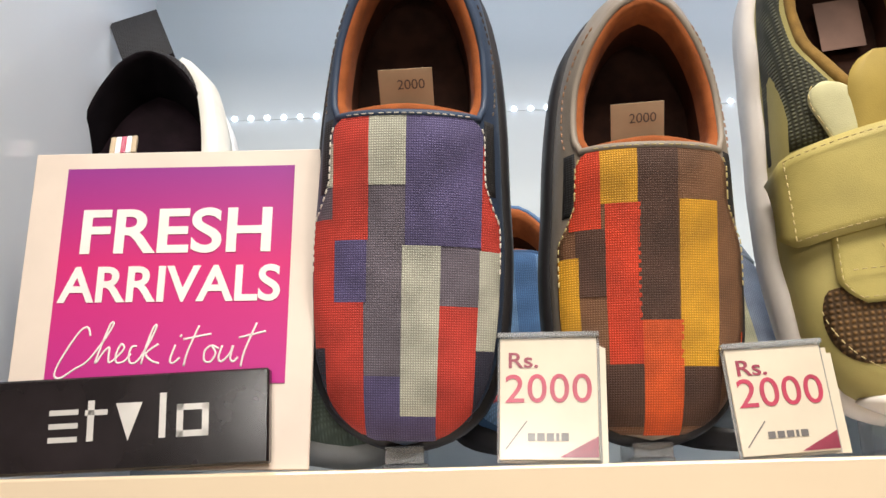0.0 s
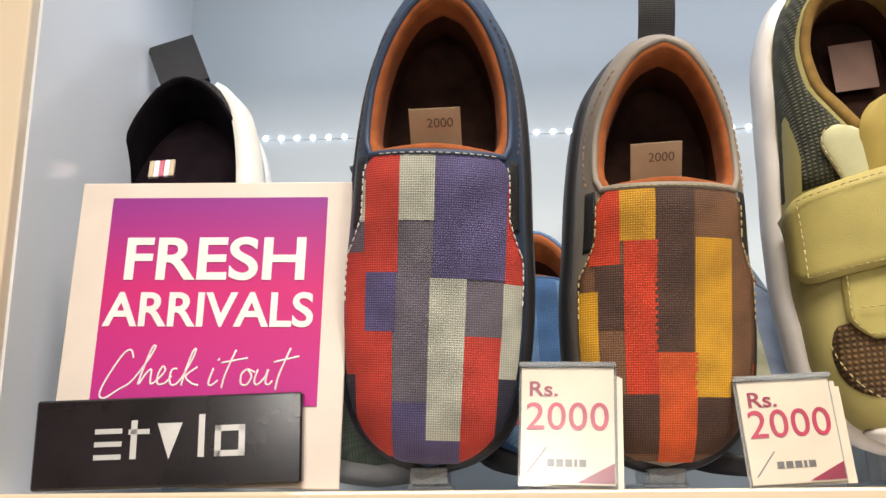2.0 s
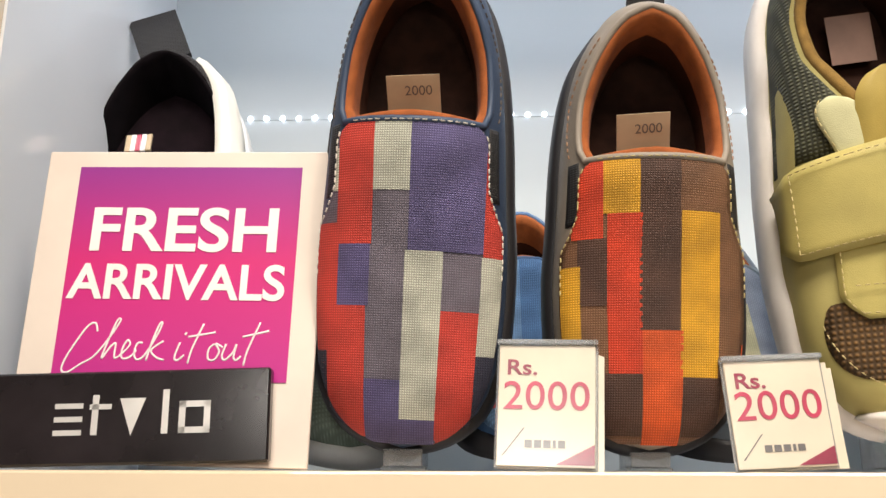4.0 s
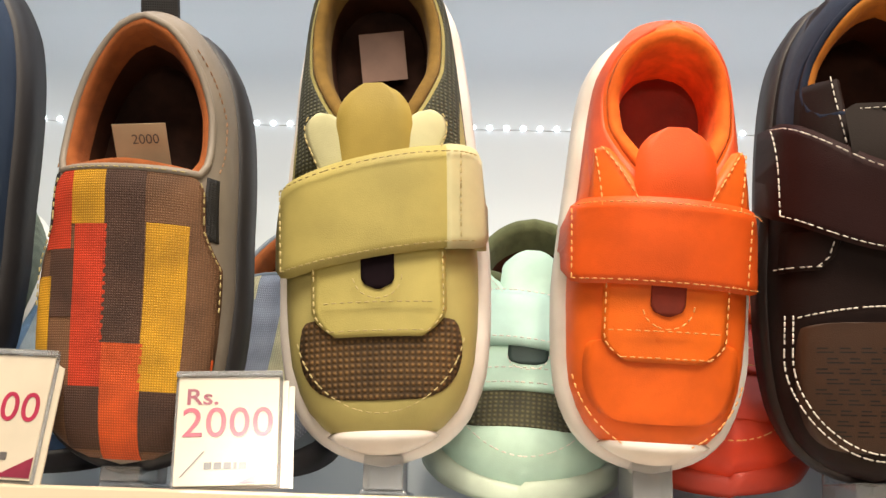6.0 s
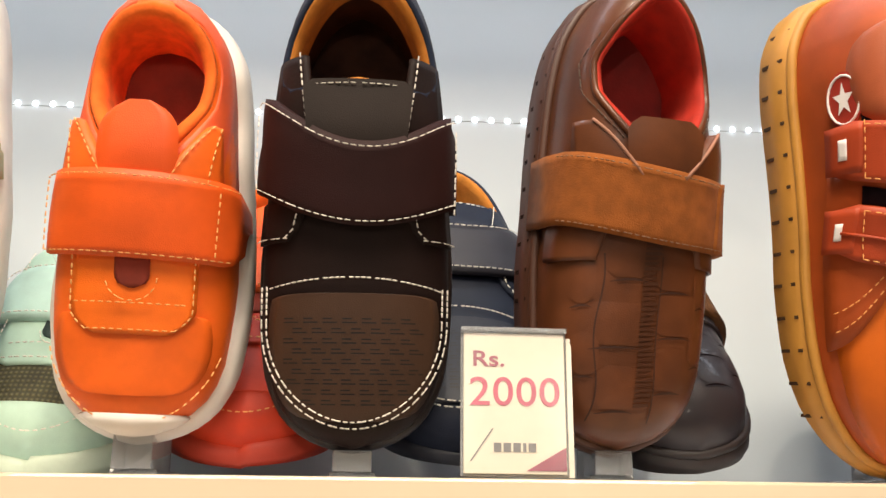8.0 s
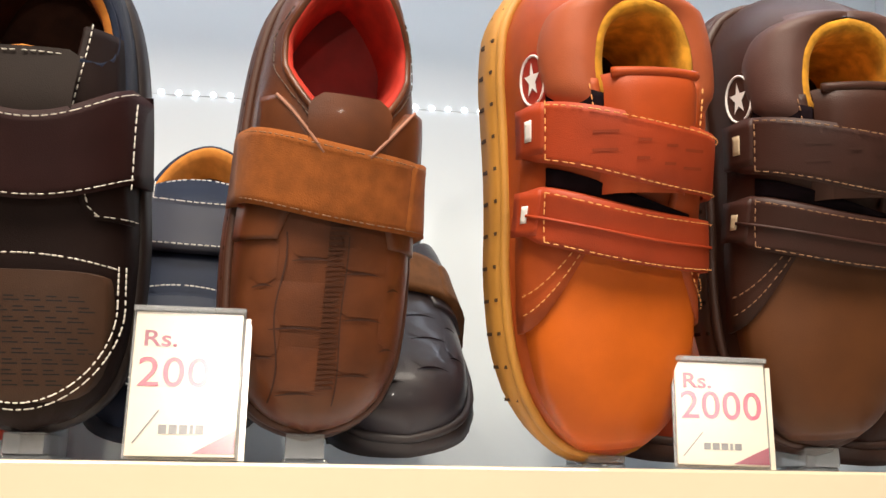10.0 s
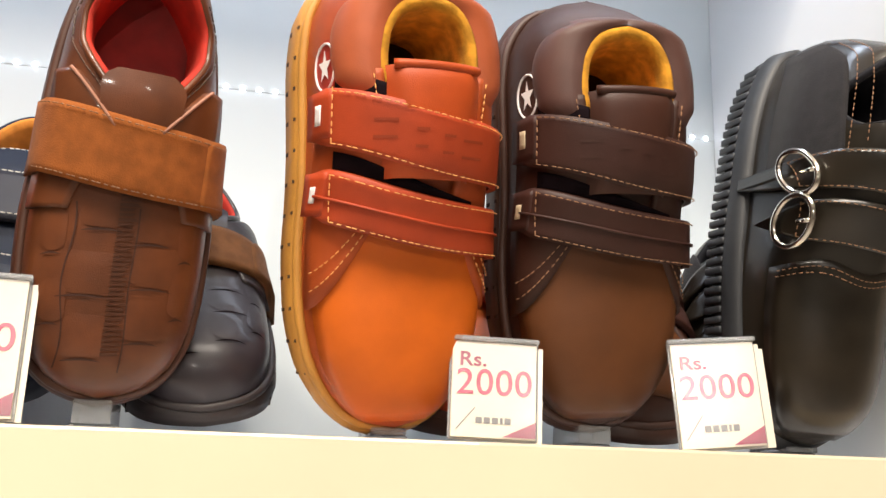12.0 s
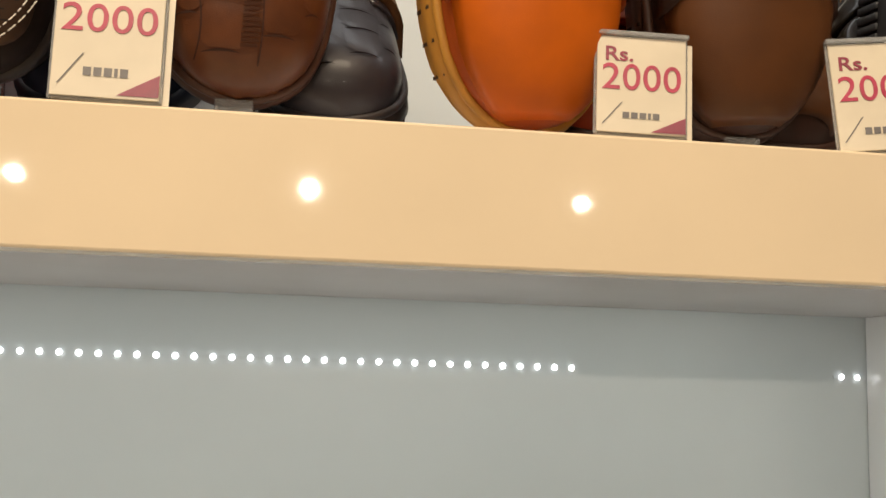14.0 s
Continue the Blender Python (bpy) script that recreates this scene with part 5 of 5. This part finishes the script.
slip_on("navy slip-on shoe with red and violet canvas blocks", front(0, y=0.028, tilt=96), slip_violet, 0.200, 0.0378, VIOLET, throat=0.61)
slip_on("grey slip-on shoe with brown, orange and yellow canvas blocks", front(1, y=0.030, tilt=93), slip_brown, 0.178, 0.0371, BROWN, 0.020, throat=0.605)
strap_sneaker("olive green strap sneaker with a brown mesh window", front(2, tilt=89), sneaker_green, 0.210, 0.0384, tongue_top=0.17, sh=-0.05)
strap_sneaker("bright orange strap sneaker with a white rubber sole", front(3, y=0.031, tilt=95), sneaker_orange, 0.170, 0.0342, flip=-0.2, tongue_top=0.19, sh=-0.012)
moccasin("dark brown strap moccasin with white stitching and stamped apron", front(4, y=0.031, tilt=96), moc_dark, 0.191, 0.0362)
croc_shoe("brown crocodile-pattern shoe with a tan suede strap and red lining", front(5, 11, y=0.036, tilt=96), croc_brown, 0.190, 0.0347)
strap_boot("tan leather ankle boot with two straps and honey sole", front(6, 12, y=0.031, tilt=98), boot_tan, 0.196, 0.0384)
strap_boot("dark brown leather ankle boot with two straps", front(7, 4, y=0.037, tilt=96), boot_brown, 0.193, 0.0398, mirror=True)
buckle_boot("polished black leather boot with two round metal buckles", front(8, 7, y=0.044, tilt=93), boot_black, 0.200, 0.0338, hscale=0.78)

# ---- the back row, lower and leaning further back ----
BACK_Y, LOW = 0.054, 46


def back(x, lean=0.0, turn=0.0, y=BACK_Y, tilt=LOW, z=0.010):
    return stand_pose(x, y, z, tilt, lean, turn)


knit_shoe("black knit shoe with a white quilted side and pull tab", stand_pose(-0.135, 0.075, 0.014, 70, -4, 0), knit_black, 0.224, 0.046)
knit_shoe("grey-green woven shoe with yellow trim behind the sign", back(-0.031, 0, tilt=56), knit_green, 0.160, 0.040)
slip_on("pale blue striped canvas slip-on shoe standing behind", back(0.044), slip_blue, 0.143, 0.033, SKY, 0.015, "", True)
slip_on("grey and cream canvas slip-on shoe standing behind", back(0.131), slip_grey, 0.138, 0.033, CREAM, 0.014, "", True)
strap_sneaker("mint green strap sneaker with a brown mesh window standing behind", back(0.242, 4, z=0.004), sneaker_mint, 0.168, 0.0425, flip=-1.0, bumper=False, sh=-0.06)
strap_sneaker("red-orange strap sneaker standing behind", back(0.326), sneaker_red, 0.176, 0.040, flip=-0.2, bumper=False)
moccasin("midnight blue strap moccasin with an ochre lining standing behind", back(0.4155), moc_navy, 0.192, 0.040)
croc_shoe("black crocodile-pattern shoe with a brown suede strap standing behind", back(0.517, -8), croc_black, 0.148, 0.033, simple=True)
strap_boot("tan leather ankle boot standing behind its pair", back(0.636, tilt=42), dict(boot_tan, upper=boot_tan["strap"], sole=boot_brown["sole"]), 0.132, 0.037, simple=True)
strap_boot("dark brown leather ankle boot standing behind its pair", back(0.722, tilt=42), boot_brown, 0.132, 0.037, simple=True)
buckle_boot("black leather boot with a grey rubber sole standing behind", back(0.792, 0, 0, tilt=42), boot_black, 0.118, 0.034, simple=True)


# ---- price cards and sign ----
def price_card(x, w, h, y=0.0015, lean=5, turn=0.0, roll=0.0, extra=0):
    ob = thing("price_card", "cream paper price card in a clear sleeve on the shelf edge", "price card", "price cards", pose(x, y, 0.0012) @ pose(0, 0, 0, 0, 0, turn) @ pose(0, 0, 0, -lean, 0, 0) @ pose(0, 0, 0, 0, roll, 0))
    part("card", box((-w / 2 + 0.001, 0.0, 0.001), (w / 2 - 0.001, 0.0008, h - 0.001), 0.0002, 1), M["card"], ob, "", False)
    part("sleeve", box((-w / 2, 0.0009, 0.0), (w / 2, 0.0018, h + 0.001), 0.0004, 1), M["acrylic"], ob, "clear plastic sleeve", False)
    part("sleeve_lip", box((-w / 2, -0.0012, h - 0.0008), (w / 2, 0.0018, h + 0.0012), 0.0003, 1), M["acrylic"], ob, "clear plastic lip", False)
    lettering("currency", "Rs.", 0.0082, M["maroon"], ob, -w * 0.24, h * 0.80, -0.0002, w * 0.29, bold=0.0001)
    for k, digit in enumerate("2000"):
        lettering("digit", digit, 0.0150, M["crimson"], ob, w * (-0.325 + 0.217 * k), h * 0.575, -0.0002, w * 0.185, bold=0.00005)
    logo = bmesh.new()
    for x0, x1 in ((-0.2, -0.13), (-0.11, -0.04), (-0.02, 0.05), (0.07, 0.10), (0.12, 0.19)):
        q4 = [(x0 * w, -0.0003, h * 0.165), (x1 * w, -0.0003, h * 0.165), (x1 * w, -0.0003, h * 0.225), (x0 * w, -0.0003, h * 0.225)]
        logo.faces.new([logo.verts.new(p) for p in q4])
    part("logo", logo, M["greyink"], ob, "", False)
    tri = bmesh.new()
    tri.faces.new([tri.verts.new(p) for p in ((w * 0.10, -0.0003, h * 0.04), (w * 0.47, -0.0003, h * 0.04), (w * 0.47, -0.0003, h * 0.20))])
    part("corner_wedge", tri, M["maroon"], ob, "", False)
    line = bmesh.new()
    line.faces.new([line.verts.new(p) for p in ((-w * 0.42, -0.0003, h * 0.10), (-w * 0.405, -0.0003, h * 0.10), (-w * 0.20, -0.0003, h * 0.32), (-w * 0.215, -0.0003, h * 0.32))])
    part("hairline", line, M["greyink"], ob, "", False)
    for k in range(extra):
        part("spare_card", box((-w / 2 + 0.0015 + 0.0012 * k, 0.002 + 0.001 * k, 0.0), (w / 2 + 0.0022 * (k + 1), 0.0026 + 0.001 * k, h - 0.002 - 0.002 * k)), M["card"], ob, "", False)
    return ob


price_card(0.0475, 0.038, 0.047, turn=-8, roll=2, extra=1)
price_card(0.1345, 0.0385, 0.041, turn=6, roll=-3, extra=2)
price_card(0.4315, 0.040, 0.0535, y=0.0005, lean=1.85, turn=1.5, extra=1)
price_card(0.6320, 0.0375, 0.041, lean=2, turn=-3, roll=1, extra=1)
price_card(0.7350, 0.040, 0.047, lean=2, turn=-6, roll=-5, extra=2)


STROKES = [
    ((1.5, 1.35), (1.35, 1.75), (1.0, 1.6), (0.5, 0.8), (0.1, 0.0), (0.0, -0.5), (0.3, -0.6), (0.9, -0.2), (1.5, 0.2), (2.2, 1.2), (2.55, 1.9), (2.4, 1.9), (2.1, 1.0), (1.85, 0.05), (2.2, 0.6), (2.45, 0.8), (2.45, 0.4), (2.5, 0.1), (2.8, 0.3), (3.15, 0.75), (3.0, 0.95), (2.8, 0.5), (2.85, 0.1), (3.2, 0.15), (3.5, 0.5)),
    ((3.75, 0.85), (3.5, 0.8), (3.4, 0.35), (3.55, 0.05), (3.9, 0.25), (4.4, 1.2), (4.6, 1.8), (4.45, 1.7), (4.2, 0.9), (4.0, 0.0)),
    ((4.75, 0.95), (4.2, 0.5), (4.5, 0.15), (4.85, 0.05)),
    ((5.55, 0.9), (5.35, 0.2), (5.5, 0.05), (5.8, 0.3)),
    ((5.75, 1.25), (5.82, 1.38)),
    ((6.6, 1.8), (6.15, 0.6), (6.0, -0.1)),
    ((5.9, 1.15), (7.2, 1.4)),
    ((7.2, 0.85), (6.95, 0.6), (6.95, 0.15), (7.25, 0.1), (7.45, 0.5), (7.25, 0.85), (7.6, 0.7)),
    ((7.75, 0.85), (7.6, 0.3), (7.75, 0.1), (8.1, 0.45), (8.25, 0.85), (8.15, 0.25), (8.3, 0.1), (8.5, 0.3)),
    ((9.3, 1.9), (8.8, 0.6), (8.65, -0.15)),
    ((8.5, 1.2), (9.75, 1.5)),
]


def handwriting(x, z, y, unit):
    """The words 'Check it out' as thin pen strokes."""
    bm = bmesh.new()
    for stroke in STROKES:
        pts = [Vector((x + a * unit, y, z + b * unit)) for a, b in stroke]
        fine = []
        for i in range(len(pts) - 1):
            p0, p1, p2, p3 = pts[max(i - 1, 0)], pts[i], pts[i + 1], pts[min(i + 2, len(pts) - 1)]
            for k in range(6):
                t = k / 6
                fine.append(0.5 * (2 * p1 + (p2 - p0) * t + (2 * p0 - 5 * p1 + 4 * p2 - p3) * t * t + (3 * p1 - p0 - 3 * p2 + p3) * t ** 3))
        fine.append(pts[-1])
        line = tube(fine, 0.00042, 6)
        me = bpy.data.meshes.new("stroke")
        line.to_mesh(me)
        line.free()
        bm.from_mesh(me)
        bpy.data.meshes.remove(me)
    for v in bm.verts:
        v.co.y = y + (v.co.y - y) * 0.4
    return bm


def sign(x, y):
    w, h = 0.1175, 0.129
    ob = thing("counter_sign", "fresh arrivals sign, magenta print on cream board in a black holder", "sign", "", pose(x, y, 0.0025) @ pose(0, 0, 0, -2, 1.3, -1.0))
    part("board", box((-w / 2, 0.0, 0.0), (w / 2, 0.002, h - 0.002), 0.0004, 1), M["board"], ob, "cream board", False)
    g = bpy.data.materials.new("magenta_print")
    g.use_nodes = True
    t = g.node_tree
    b = t.nodes["Principled BSDF"]
    b.inputs["Roughness"].default_value = 0.4
    co = t.nodes.new("ShaderNodeTexCoord")
    sep = t.nodes.new("ShaderNodeSeparateXYZ")
    mr = t.nodes.new("ShaderNodeMapRange")
    mr.inputs[1].default_value, mr.inputs[2].default_value = 0.03, 0.121
    rp = t.nodes.new("ShaderNodeValToRGB")
    rp.color_ramp.elements[0].color = (*srgb(184, 40, 138), 1)
    rp.color_ramp.elements[1].color = (*srgb(140, 48, 142), 1)
    e = rp.color_ramp.elements.new(0.55)
    e.color = (*srgb(198, 36, 116), 1)
    t.links.new(co.outputs["Object"], sep.inputs[0])
    t.links.new(sep.outputs["Z"], mr.inputs[0])
    t.links.new(mr.outputs[0], rp.inputs[0])
    t.links.new(rp.outputs[0], b.inputs["Base Color"])
    print_ = part("print", box((-0.0445, -0.0004, 0.032), (0.0485, 0.0, 0.1200)), g, ob, "magenta to violet print", False)
    lettering("headline", "FRESH", 0.0255, M["whiteink"], print_, 0.0022, 0.0930, -0.0006, 0.0765, bold=0.0005)
    lettering("headline", "ARRIVALS", 0.0200, M["whiteink"], print_, 0.0010, 0.0712, -0.0006, 0.088, bold=0.0004)
    script = part("script_line", handwriting(-0.0405, 0.0395, -0.0005, 0.0083), M["whiteink"], print_, "thin white handwritten line")
    tagged(script, kind="stuff")
    hold = part("holder", box((-w / 2 - 0.003, -0.006, -0.0005), (w / 2 - 0.0135, -0.0008, 0.0345), 0.0008, 1), M["blackpl"], ob, "black gloss plastic holder", False)
    hold.matrix_basis = pose(0, 0, 0.0006, 0, -2.6, 0)
    logo = bmesh.new()
    for x0, x1, z0, z1 in ((-0.037, -0.026, 0.0105, 0.0125), (-0.037, -0.026, 0.0155, 0.0175), (-0.037, -0.026, 0.0205, 0.0225), (-0.0225, -0.0200, 0.0105, 0.0255), (-0.0235, -0.0150, 0.0200, 0.0220), (0.0045, 0.0070, 0.0105, 0.0270), (0.0110, 0.0135, 0.0105, 0.0225), (0.0205, 0.0230, 0.0105, 0.0225), (0.0110, 0.0230, 0.0105, 0.0128), (0.0110, 0.0230, 0.0202, 0.0225)):
        logo.faces.new([logo.verts.new(p) for p in ((x0, -0.0063, z0), (x1, -0.0063, z0), (x1, -0.0063, z1), (x0, -0.0063, z1))])
    logo.faces.new([logo.verts.new(p) for p in ((-0.0120, -0.0063, 0.0240), (-0.0020, -0.0063, 0.0240), (-0.0070, -0.0063, 0.0100))])
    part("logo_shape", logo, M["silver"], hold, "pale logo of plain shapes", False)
    return ob


sign(-0.0990, 0.0075)
